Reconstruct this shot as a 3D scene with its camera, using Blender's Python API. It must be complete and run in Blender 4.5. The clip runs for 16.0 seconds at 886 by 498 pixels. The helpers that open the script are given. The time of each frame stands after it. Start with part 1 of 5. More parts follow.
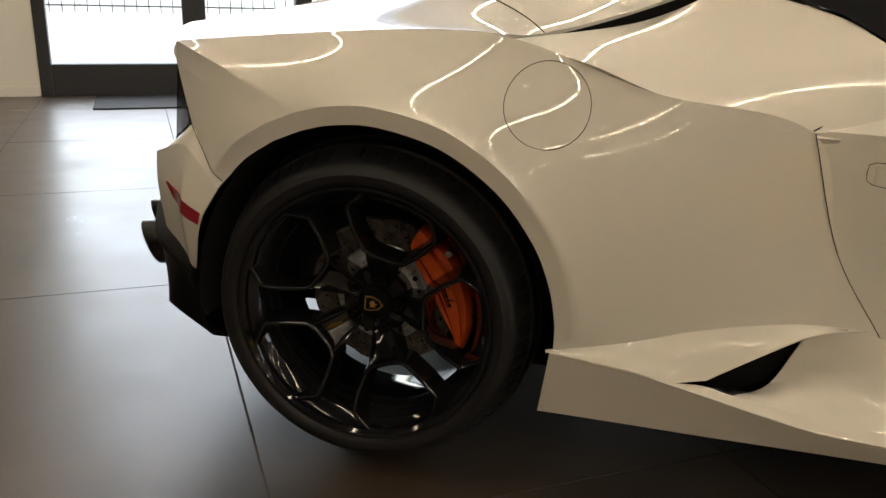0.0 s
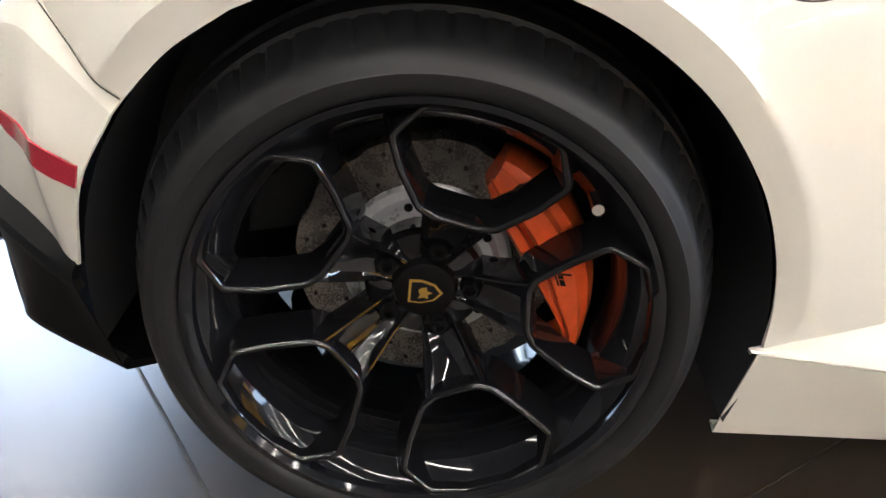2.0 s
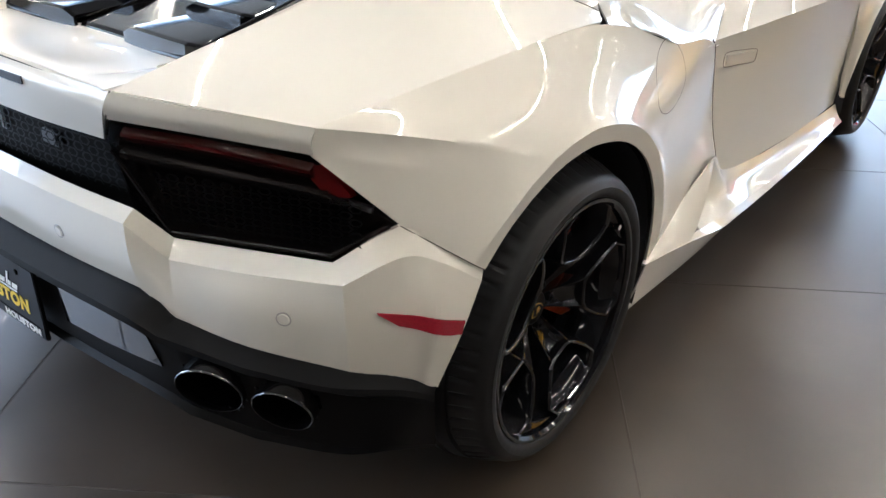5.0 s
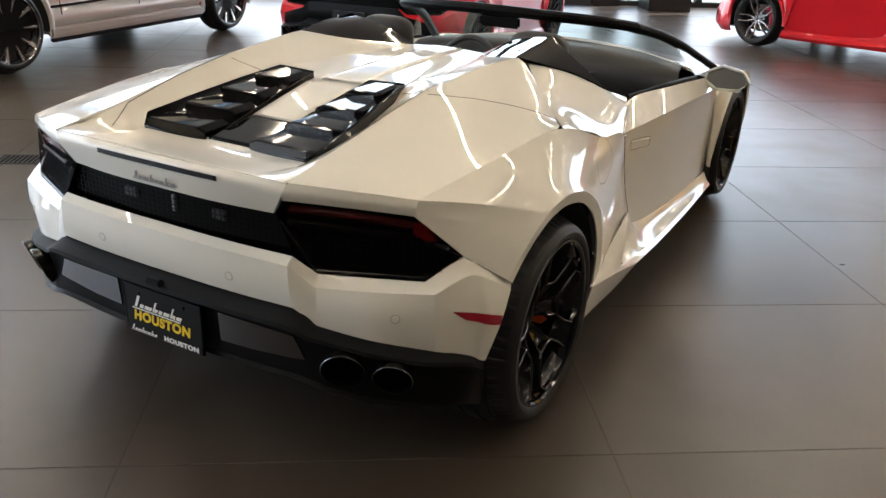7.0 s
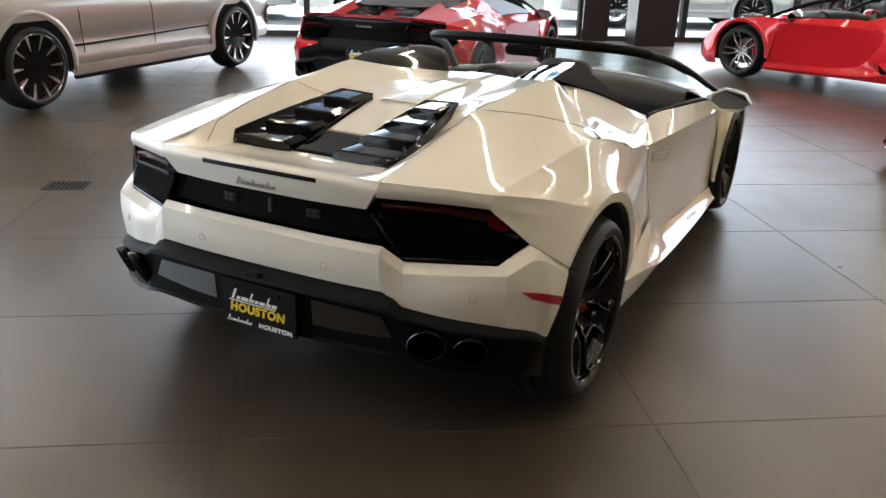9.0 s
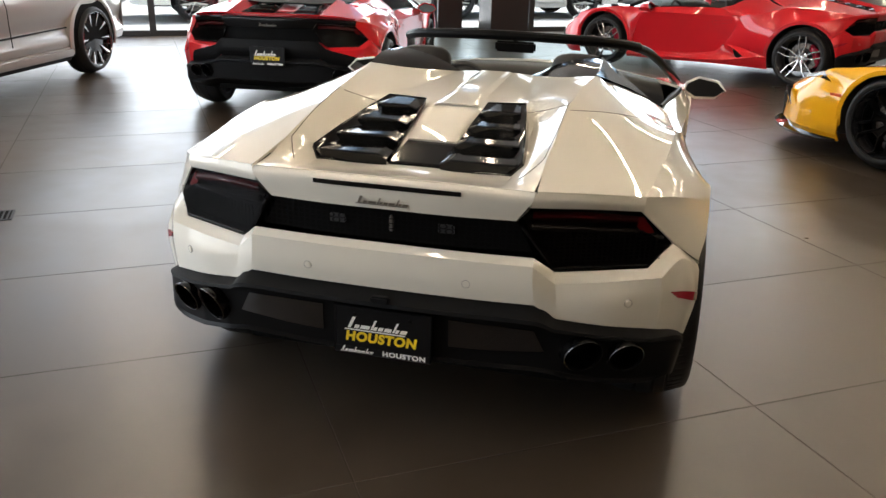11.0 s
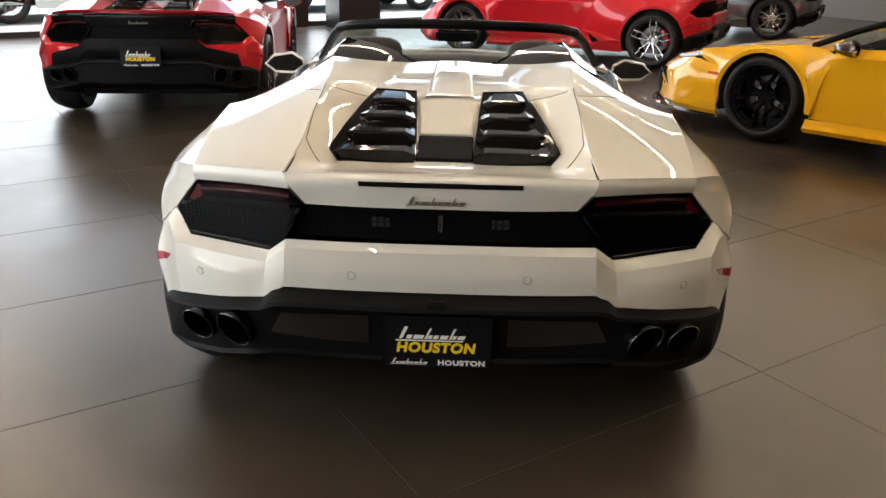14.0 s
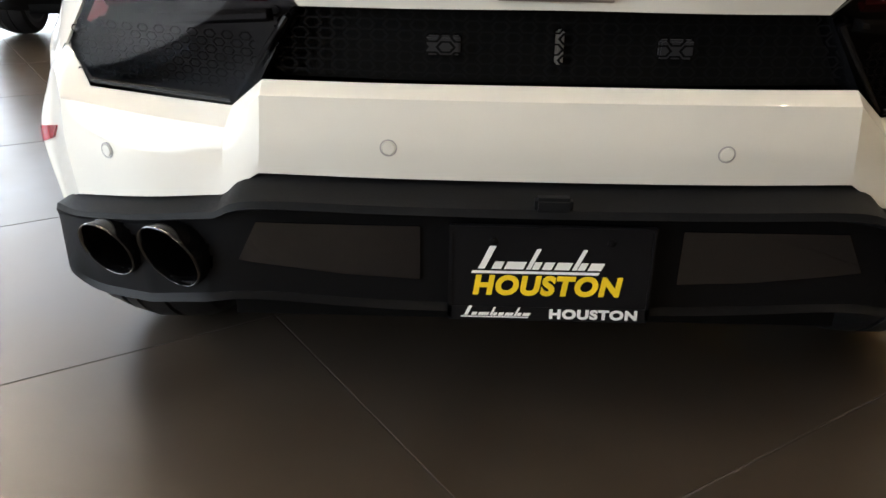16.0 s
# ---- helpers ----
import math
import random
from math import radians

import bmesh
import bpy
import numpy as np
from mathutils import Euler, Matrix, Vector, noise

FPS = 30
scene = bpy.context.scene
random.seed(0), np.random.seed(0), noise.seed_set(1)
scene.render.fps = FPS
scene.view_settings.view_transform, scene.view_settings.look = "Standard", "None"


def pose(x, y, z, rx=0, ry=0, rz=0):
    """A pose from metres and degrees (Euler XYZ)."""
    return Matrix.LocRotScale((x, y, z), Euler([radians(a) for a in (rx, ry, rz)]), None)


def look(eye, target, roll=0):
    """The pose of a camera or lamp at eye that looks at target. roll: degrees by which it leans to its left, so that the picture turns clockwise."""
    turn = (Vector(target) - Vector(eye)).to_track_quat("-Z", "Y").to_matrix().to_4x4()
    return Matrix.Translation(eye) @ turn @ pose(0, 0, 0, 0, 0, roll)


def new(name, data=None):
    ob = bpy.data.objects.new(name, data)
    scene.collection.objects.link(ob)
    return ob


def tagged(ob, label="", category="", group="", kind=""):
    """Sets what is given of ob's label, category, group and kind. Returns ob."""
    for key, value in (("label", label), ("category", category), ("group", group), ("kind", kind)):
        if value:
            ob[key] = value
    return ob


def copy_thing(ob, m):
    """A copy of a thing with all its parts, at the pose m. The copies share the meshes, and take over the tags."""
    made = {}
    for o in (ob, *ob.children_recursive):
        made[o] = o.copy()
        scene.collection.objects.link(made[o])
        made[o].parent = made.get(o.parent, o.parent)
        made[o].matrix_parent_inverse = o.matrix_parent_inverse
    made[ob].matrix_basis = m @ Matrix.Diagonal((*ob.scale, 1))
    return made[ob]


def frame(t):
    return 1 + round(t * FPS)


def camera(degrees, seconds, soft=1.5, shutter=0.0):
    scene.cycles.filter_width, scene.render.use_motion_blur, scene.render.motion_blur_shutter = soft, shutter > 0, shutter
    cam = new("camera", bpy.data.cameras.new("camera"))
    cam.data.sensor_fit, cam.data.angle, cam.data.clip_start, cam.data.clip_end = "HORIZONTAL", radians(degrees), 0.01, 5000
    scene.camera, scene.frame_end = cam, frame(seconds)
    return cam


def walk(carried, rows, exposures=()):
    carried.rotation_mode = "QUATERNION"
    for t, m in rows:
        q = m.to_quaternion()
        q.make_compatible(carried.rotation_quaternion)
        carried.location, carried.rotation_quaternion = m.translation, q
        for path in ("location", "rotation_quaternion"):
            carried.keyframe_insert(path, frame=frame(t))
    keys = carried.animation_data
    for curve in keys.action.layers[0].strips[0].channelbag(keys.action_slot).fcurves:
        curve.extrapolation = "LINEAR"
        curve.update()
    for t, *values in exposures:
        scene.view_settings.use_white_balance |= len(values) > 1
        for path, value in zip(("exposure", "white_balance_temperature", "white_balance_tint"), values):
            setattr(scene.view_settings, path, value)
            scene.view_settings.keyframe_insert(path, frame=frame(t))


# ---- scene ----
cam = camera(56.83, 16.0)

PATH = [
    (0, (2.3609, 0.5240, 0.9744), (0.5095, 0.0640, 0.3737), 1.56),
    (0.5, (1.9927, 0.3650, 0.8594), (0.1485, -0.1547, 0.2861), 1.38),
    (1, (1.7426, 0.2428, 0.8261), (-0.0716, -0.2604, 0.1511), 1.34),
    (1.5, (1.6722, 0.1500, 0.8262), (-0.0844, -0.1873, -0.0686), 1.06),
    (2, (1.6809, 0.0233, 0.8621), (-0.0733, 0.0246, -0.0985), 1.36),
    (2.5, (1.6998, -0.1414, 0.8766), (-0.0193, 0.2115, -0.0825), 1.37),
    (3, (1.6568, -0.3106, 0.8908), (0.0632, 0.3949, -0.0903), 1.93),
    (3.5, (1.6262, -0.4758, 0.9199), (0.2037, 0.5288, -0.0636), 2.47),
    (4, (1.5875, -0.7092, 1.0254), (0.3288, 0.4795, 0.0241), 2.72),
    (4.5, (1.5508, -0.9910, 1.1537), (0.4077, 0.3168, 0.1623), 2.00),
    (6.8, (1.7062, -2.0837, 1.5450), (0.8249, -0.4821, 0.7337), 2.20),
    (7, (1.7075, -2.1324, 1.5417), (0.8206, -0.5199, 0.7585), 2.10),
    (7.5, (1.6774, -2.3175, 1.5415), (0.7921, -0.6806, 0.8089), 2.04),
    (8, (1.6539, -2.4685, 1.5388), (0.7741, -0.8201, 0.8254), 1.81),
    (8.5, (1.6861, -2.5371, 1.5304), (0.8114, -0.8805, 0.8299), 1.71),
    (9, (1.6588, -2.5735, 1.5364), (0.7911, -0.9127, 0.8372), 1.67),
    (9.2, (1.6035, -2.6030, 1.5462), (0.7552, -0.9333, 0.8445), 1.71),
    (11.3, (0.5768, -2.8313, 1.5188), (0.1740, -1.0039, 0.8128), 1.57),
    (11.5, (0.4917, -2.8360, 1.5135), (0.1155, -1.0037, 0.8056), 1.61),
    (12, (0.3077, -2.8064, 1.5178), (-0.0375, -0.9686, 0.8085), 1.35),
    (12.5, (0.1810, -2.8102, 1.5153), (-0.1000, -0.9605, 0.8086), 0.99),
    (13, (0.0948, -2.8161, 1.5031), (-0.0557, -0.9513, 0.7961), 0.91),
    (13.5, (0.0900, -2.8154, 1.5067), (0.0219, -0.9461, 0.7990), 1.08),
    (14, (0.0670, -2.7901, 1.4887), (0.0167, -0.9210, 0.7787), 1.14),
    (14.5, (0.0181, -2.7004, 1.4249), (-0.0256, -0.8327, 0.7110), 1.15),
    (15, (-0.0365, -2.4918, 1.2587), (-0.0793, -0.6265, 0.5385), 1.10),
    (15.5, (-0.0800, -2.1886, 1.0309), (-0.1193, -0.3174, 0.3258), 1.04),
    (16, (-0.1455, -1.8341, 0.9221), (-0.1766, 0.0114, 0.1520), 0.89),
]
EXPOSURE = [(0, 1.0, 6600, 10), (0.5, 1.05, 6600, 10), (1.0, 1.52, 6200, 10), (1.6, 2.65, 5450, 10), (3.5, 2.9, 5050, 10), (4.0, 2.25, 4950, 10), (4.5, 1.92, 5080, 10), (7.0, 1.15, 6100, 10), (9.0, 1.1, 6200, 10), (11.5, 1.02, 6550, 11), (13.5, 1.02, 6650, 11), (14.5, 1.08, 6600, 11), (15.5, 1.28, 6500, 10), (16.0, 1.65, 6350, 10)]
walk(cam, [(t, look(eye, target, roll)) for t, eye, target, roll in PATH], EXPOSURE)

from mathutils.bvhtree import BVHTree

# ---- world, sun, exposure ----
world = bpy.data.worlds.new("daylight")
scene.world = world
world.use_nodes = True
wn = world.node_tree.nodes
sky = wn.new("ShaderNodeTexSky")
sky.sky_type, sky.sun_disc = "NISHITA", False
sky.sun_elevation, sky.sun_rotation = radians(52), radians(200)
wn["Background"].inputs["Strength"].default_value = 0.15
world.node_tree.links.new(sky.outputs["Color"], wn["Background"].inputs["Color"])
sun = new("sun", bpy.data.lights.new("sun", "SUN"))
sun.data.energy, sun.data.angle, sun.data.color = 5.0, radians(0.5), (1.0, 0.95, 0.88)
sun.matrix_world = look((20, 30, 40), (0, 0, 0))


# ---- materials ----
def material(name, color, rough=0.5, metal=0.0, coat=0.0, **extra):
    m = bpy.data.materials.new(name)
    m.use_nodes = True
    b = m.node_tree.nodes["Principled BSDF"]
    b.inputs["Base Color"].default_value = (*color, 1)
    b.inputs["Roughness"].default_value = rough
    b.inputs["Metallic"].default_value = metal
    b.inputs["Coat Weight"].default_value = coat
    b.inputs["Coat Roughness"].default_value = 0.015
    for key, value in extra.items():
        b.inputs[key.replace("_", " ")].default_value = value
    return m


def vary(m, scale, amount, rough_amount=0.0, bump=0.0, detail=6.0, per_object=0.0, second=None):
    """Noise at one or two scales on the colour, roughness and relief of a material."""
    nt = m.node_tree
    b = nt.nodes["Principled BSDF"]
    co = nt.nodes.new("ShaderNodeTexCoord")
    n1 = nt.nodes.new("ShaderNodeTexNoise")
    n1.inputs["Scale"].default_value, n1.inputs["Detail"].default_value = scale, detail
    nt.links.new(co.outputs["Object"], n1.inputs["Vector"])
    fac = n1.outputs["Fac"]
    if second:
        n2 = nt.nodes.new("ShaderNodeTexNoise")
        n2.inputs["Scale"].default_value, n2.inputs["Detail"].default_value = second, min(detail, 8)
        nt.links.new(co.outputs["Object"], n2.inputs["Vector"])
        mix = nt.nodes.new("ShaderNodeMath")
        mix.operation = "MULTIPLY_ADD"
        mix.inputs[1].default_value = 0.5
        half = nt.nodes.new("ShaderNodeMath")
        half.operation = "MULTIPLY"
        half.inputs[1].default_value = 0.5
        nt.links.new(n2.outputs["Fac"], half.inputs[0])
        nt.links.new(fac, mix.inputs[0])
        nt.links.new(half.outputs[0], mix.inputs[2])
        fac = mix.outputs[0]
    base = b.inputs["Base Color"].default_value[:]
    ramp = nt.nodes.new("ShaderNodeMapRange")
    ramp.inputs["From Min"].default_value, ramp.inputs["From Max"].default_value = 0.3, 0.7
    ramp.inputs["To Min"].default_value, ramp.inputs["To Max"].default_value = 1 - amount, 1 + amount
    nt.links.new(fac, ramp.inputs["Value"])
    value = ramp.outputs["Result"]
    if per_object:
        info = nt.nodes.new("ShaderNodeObjectInfo")
        span = nt.nodes.new("ShaderNodeMapRange")
        span.inputs["To Min"].default_value, span.inputs["To Max"].default_value = 1 - per_object, 1 + per_object
        nt.links.new(info.outputs["Random"], span.inputs["Value"])
        mul = nt.nodes.new("ShaderNodeMath")
        mul.operation = "MULTIPLY"
        nt.links.new(value, mul.inputs[0])
        nt.links.new(span.outputs["Result"], mul.inputs[1])
        value = mul.outputs[0]
    tint = nt.nodes.new("ShaderNodeVectorMath")
    tint.operation = "SCALE"
    tint.inputs[0].default_value = base[:3]
    nt.links.new(value, tint.inputs["Scale"])
    nt.links.new(tint.outputs[0], b.inputs["Base Color"])
    if rough_amount:
        r0 = b.inputs["Roughness"].default_value
        rr = nt.nodes.new("ShaderNodeMapRange")
        rr.inputs["From Min"].default_value, rr.inputs["From Max"].default_value = 0.3, 0.7
        rr.inputs["To Min"].default_value, rr.inputs["To Max"].default_value = max(r0 - rough_amount, 0.02), r0 + rough_amount
        nt.links.new(fac, rr.inputs["Value"])
        nt.links.new(rr.outputs["Result"], b.inputs["Roughness"])
    if bump:
        bp = nt.nodes.new("ShaderNodeBump")
        bp.inputs["Strength"].default_value, bp.inputs["Distance"].default_value = 0.5, bump
        nt.links.new(fac, bp.inputs["Height"])
        nt.links.new(bp.outputs["Normal"], b.inputs["Normal"])
    return m


def glowing(name, color, strength):
    m = material(name, color, 0.5)
    b = m.node_tree.nodes["Principled BSDF"]
    b.inputs["Emission Color"].default_value = (*color, 1)
    b.inputs["Emission Strength"].default_value = strength
    return m


white_paint = vary(material("white_paint", (0.72, 0.70, 0.635), 0.32, 0.0, 1.0, Specular_IOR_Level=0.08), 900, 0.02, second=3)
red_paint = vary(material("red_paint", (0.55, 0.012, 0.02), 0.3, 0.15, 1.0, Specular_IOR_Level=0.08), 900, 0.03, second=3)
yellow_paint = vary(material("yellow_paint", (0.85, 0.42, 0.01), 0.3, 0.05, 1.0, Specular_IOR_Level=0.08), 900, 0.03, second=3)
grey_paint = vary(material("grey_paint", (0.07, 0.07, 0.075), 0.35, 0.3, 1.0), 900, 0.05, second=3)
beige_paint = vary(material("beige_paint", (0.40, 0.385, 0.37), 0.33, 0.25, 1.0), 900, 0.03, second=3)
silver_paint = material("silver_paint", (0.6, 0.61, 0.62), 0.35, 0.4, 1.0)
panel_black = material("panel_black", (0.003, 0.003, 0.0034), 0.05, Specular_IOR_Level=0.16)
vent_black = material("vent_black", (0.004, 0.004, 0.0045), 0.07, Specular_IOR_Level=0.32)
tip_black = material("tip_black", (0.003, 0.003, 0.0034), 0.12, Specular_IOR_Level=0.28)
gloss_black = material("gloss_black", (0.006, 0.006, 0.007), 0.08, 0.0, 1.0)
satin_black = vary(material("satin_black", (0.005, 0.005, 0.0055), 0.42, Specular_IOR_Level=0.07), 400, 0.15, 0.05, 0.0001)
liner_black = vary(material("liner_black", (0.034, 0.035, 0.038), 0.6, Specular_IOR_Level=0.3), 120, 0.25, 0.08, 0.0004)
matt_black = vary(material("matt_black", (0.0055, 0.006, 0.007), 0.6, Specular_IOR_Level=0.12), 300, 0.2, 0.06, 0.0004)
dark_void = material("dark_void", (0.003, 0.003, 0.003), 0.8, Specular_IOR_Level=0.1)
rubber = vary(material("rubber", (0.0115, 0.0118, 0.013), 0.48, Specular_IOR_Level=0.3), 60, 0.25, 0.08, 0.0002, second=400)
rim_black = material("rim_black", (0.006, 0.0062, 0.0075), 0.03, 0.0, 0.0, Specular_IOR_Level=0.65)
barrel_black = material("barrel_black", (0.008, 0.0085, 0.0105), 0.06, Specular_IOR_Level=0.4)
seam_dark = material("seam_dark", (0.05, 0.044, 0.036), 0.8)
rim_silver = material("rim_silver", (0.72, 0.72, 0.73), 0.22, 0.9)
disc_metal = vary(material("disc_metal", (0.16, 0.145, 0.132), 0.28, 0.55), 40, 0.15, 0.08, second=300)
hat_metal = vary(material("hat_metal", (0.80, 0.81, 0.83), 0.3, 0.3), 50, 0.06, 0.05)
caliper_orange = vary(material("caliper_orange", (0.72, 0.10, 0.015), 0.32, 0.0, 0.4), 80, 0.08)
gold = material("gold", (0.72, 0.45, 0.10), 0.3, 0.9)
chrome = material("chrome", (0.75, 0.75, 0.76), 0.12, 1.0)
badge_metal = material("badge_metal", (0.33, 0.31, 0.28), 0.3, 0.9)
lens_dark = material("lens_dark", (0.004, 0.004, 0.0045), 0.25, 0.0, 0.0, Specular_IOR_Level=0.3)
lens_red = material("lens_red", (0.075, 0.002, 0.004), 0.2, 0.0, 0.3)
lens_bright = material("lens_bright", (0.28, 0.010, 0.014), 0.25, 0.0, 0.3)
reflector_red = vary(material("reflector_red", (0.34, 0.012, 0.03), 0.2, 0.0, 0.8), 700, 0.25)
leather = vary(material("leather", (0.018, 0.017, 0.017), 0.55), 200, 0.2, 0.1, 0.0004)
leather_red = vary(material("leather_red", (0.30, 0.02, 0.02), 0.5), 200, 0.2, 0.1, 0.0004)
sign_white = material("sign_white", (0.85, 0.85, 0.83), 0.4)
sign_yellow = material("sign_yellow", (0.85, 0.60, 0.02), 0.4)
sign_black = material("sign_black", (0.006, 0.006, 0.007), 0.42, Specular_IOR_Level=0.15)
marker_orange = material("marker_orange", (0.75, 0.12, 0.02), 0.25, 0.0, 0.8)
headlamp = material("headlamp", (0.10, 0.10, 0.11), 0.15, 0.3, 0.6)
wall_paint = vary(material("wall_paint", (0.72, 0.68, 0.60), 0.7), 2, 0.03, 0.05, 0.0005, second=60)
ceiling_paint = vary(material("ceiling_paint", (0.16, 0.145, 0.125), 0.8), 2, 0.05, 0.05, second=60)
frame_metal = vary(material("frame_metal", (0.035, 0.035, 0.038), 0.45, 0.3), 30, 0.1, 0.05)
column_dark = vary(material("column_dark", (0.012, 0.012, 0.013), 0.4), 10, 0.15, 0.08)
steel = vary(material("steel", (0.35, 0.34, 0.33), 0.4, 0.9), 60, 0.15, 0.1)
asphalt = vary(material("asphalt", (0.55, 0.54, 0.52), 0.9), 0.6, 0.15, 0.05, 0.003, second=80)
led = glowing("led", (1.0, 0.81, 0.58), 40.0)

glass = bpy.data.materials.new("glass")
glass.use_nodes = True
gn = glass.node_tree
gn.nodes.remove(gn.nodes["Principled BSDF"])
g_clear, g_gloss, g_mix, g_fres = (gn.nodes.new(k) for k in ("ShaderNodeBsdfTransparent", "ShaderNodeBsdfGlossy", "ShaderNodeMixShader", "ShaderNodeLayerWeight"))
g_clear.inputs["Color"].default_value = (0.90, 0.93, 0.92, 1)
g_gloss.inputs["Roughness"].default_value = 0.02
g_fres.inputs["Blend"].default_value = 0.5
g_pow, g_mul = gn.nodes.new("ShaderNodeMath"), gn.nodes.new("ShaderNodeMath")
g_pow.operation, g_mul.operation = "POWER", "MULTIPLY_ADD"
g_pow.inputs[1].default_value, g_mul.inputs[1].default_value, g_mul.inputs[2].default_value = 5.0, 0.6, 0.045
gn.links.new(g_fres.outputs["Facing"], g_pow.inputs[0])
gn.links.new(g_pow.outputs[0], g_mul.inputs[0])
gn.links.new(g_mul.outputs[0], g_mix.inputs[0])
gn.links.new(g_clear.outputs[0], g_mix.inputs[1])
gn.links.new(g_gloss.outputs[0], g_mix.inputs[2])
gn.links.new(g_mix.outputs[0], gn.nodes["Material Output"].inputs["Surface"])
tinted = glass.copy()
tinted.name = "tinted_glass"
tinted.node_tree.nodes["Transparent BSDF"].inputs["Color"].default_value = (0.30, 0.30, 0.31, 1)
lamp_cover = glass.copy()
lamp_cover.name = "lamp_cover"
lamp_cover.node_tree.nodes["Transparent BSDF"].inputs["Color"].default_value = (0.42, 0.40, 0.40, 1)
lamp_cover.node_tree.links.remove(lamp_cover.node_tree.nodes["Mix Shader"].inputs[0].links[0])
lamp_cover.node_tree.nodes["Mix Shader"].inputs[0].default_value = 0.012
screen_glass = glass.copy()
screen_glass.name = "screen_glass"
screen_glass.node_tree.links.remove(screen_glass.node_tree.nodes["Mix Shader"].inputs[0].links[0])
screen_glass.node_tree.nodes["Mix Shader"].inputs[0].default_value = 0.05
screen_glass.node_tree.nodes["Transparent BSDF"].inputs["Color"].default_value = (0.62, 0.70, 0.69, 1)
taupe_wall = vary(material("taupe_wall", (0.13, 0.115, 0.10), 0.7), 2, 0.05, 0.05, 0.0005, second=60)
mirror_glass = material("mirror_glass", (0.30, 0.31, 0.33), 0.02, 1.0)

# large porcelain floor tiles: warm dark grey, clouded, satin
tile_mat = vary(material("tile", (0.044, 0.033, 0.023), 0.33, Specular_IOR_Level=1.0), 0.8, 0.42, 0.07, detail=4.0, per_object=0.12, second=4.5)
tile_place = tile_mat.node_tree.nodes.new("ShaderNodeNewGeometry")
for node in [n for n in tile_mat.node_tree.nodes if n.type == "TEX_NOISE"]:
    tile_mat.node_tree.links.new(tile_place.outputs["Position"], node.inputs["Vector"])
grout_mat = vary(material("grout", (0.09, 0.08, 0.07), 0.8), 40, 0.15)


# ---- mesh helpers ----
def part(name, bm, mat, parent=None, label="", smooth=35):
    """Links a bmesh as one mesh object under a thing or a part."""
    me = bpy.data.meshes.new(name)
    bm.normal_update()
    bm.to_mesh(me)
    bm.free()
    me.materials.append(mat)
    if smooth:
        me.shade_smooth()
        me.set_sharp_from_angle(angle=radians(smooth))
    ob = new(name, me)
    if parent:
        ob.parent = parent
    if label:
        tagged(ob, label=label)
    return ob


def thing(name, label, category, at=None, group="", kind=""):
    ob = new(name)
    ob.empty_display_size = 0.2
    if at is not None:
        ob.matrix_world = at
    return tagged(ob, label, category, group, kind)


def box(bm, c, s, rot=None, bevel=0.0):
    m = Matrix.Translation(c) @ (rot if rot else Matrix()) @ Matrix.Diagonal((*s, 1))
    made = bmesh.ops.create_cube(bm, size=1, matrix=m)["verts"]
    if bevel:
        edges = list({e for v in made for e in v.link_edges})
        bmesh.ops.bevel(bm, geom=edges, offset=bevel, segments=2, affect="EDGES")
    return bm


def boxed(*specs, bevel=0.0):
    bm = bmesh.new()
    for c, s in specs:
        box(bm, c, s, bevel=bevel)
    return bm


def spline(pts, n, sharp=()):
    """Points along a smooth curve through pts, n a stretch; corners stay at the indices in sharp."""
    pts = [Vector(p) for p in pts]
    last = len(pts) - 1
    out = []
    for i in range(last):
        p1, p2 = pts[i], pts[i + 1]
        p0 = pts[i - 1] if i > 0 and i not in sharp else p1 - (p2 - p1)
        p3 = pts[i + 2] if i + 1 < last and i + 1 not in sharp else p2 + (p2 - p1)
        for k in range(n):
            t = k / n
            out.append(0.5 * (2 * p1 + (p2 - p0) * t + (2 * p0 - 5 * p1 + 4 * p2 - p3) * t * t + (3 * p1 - p0 - 3 * p2 + p3) * t ** 3))
    out.append(pts[last])
    return out


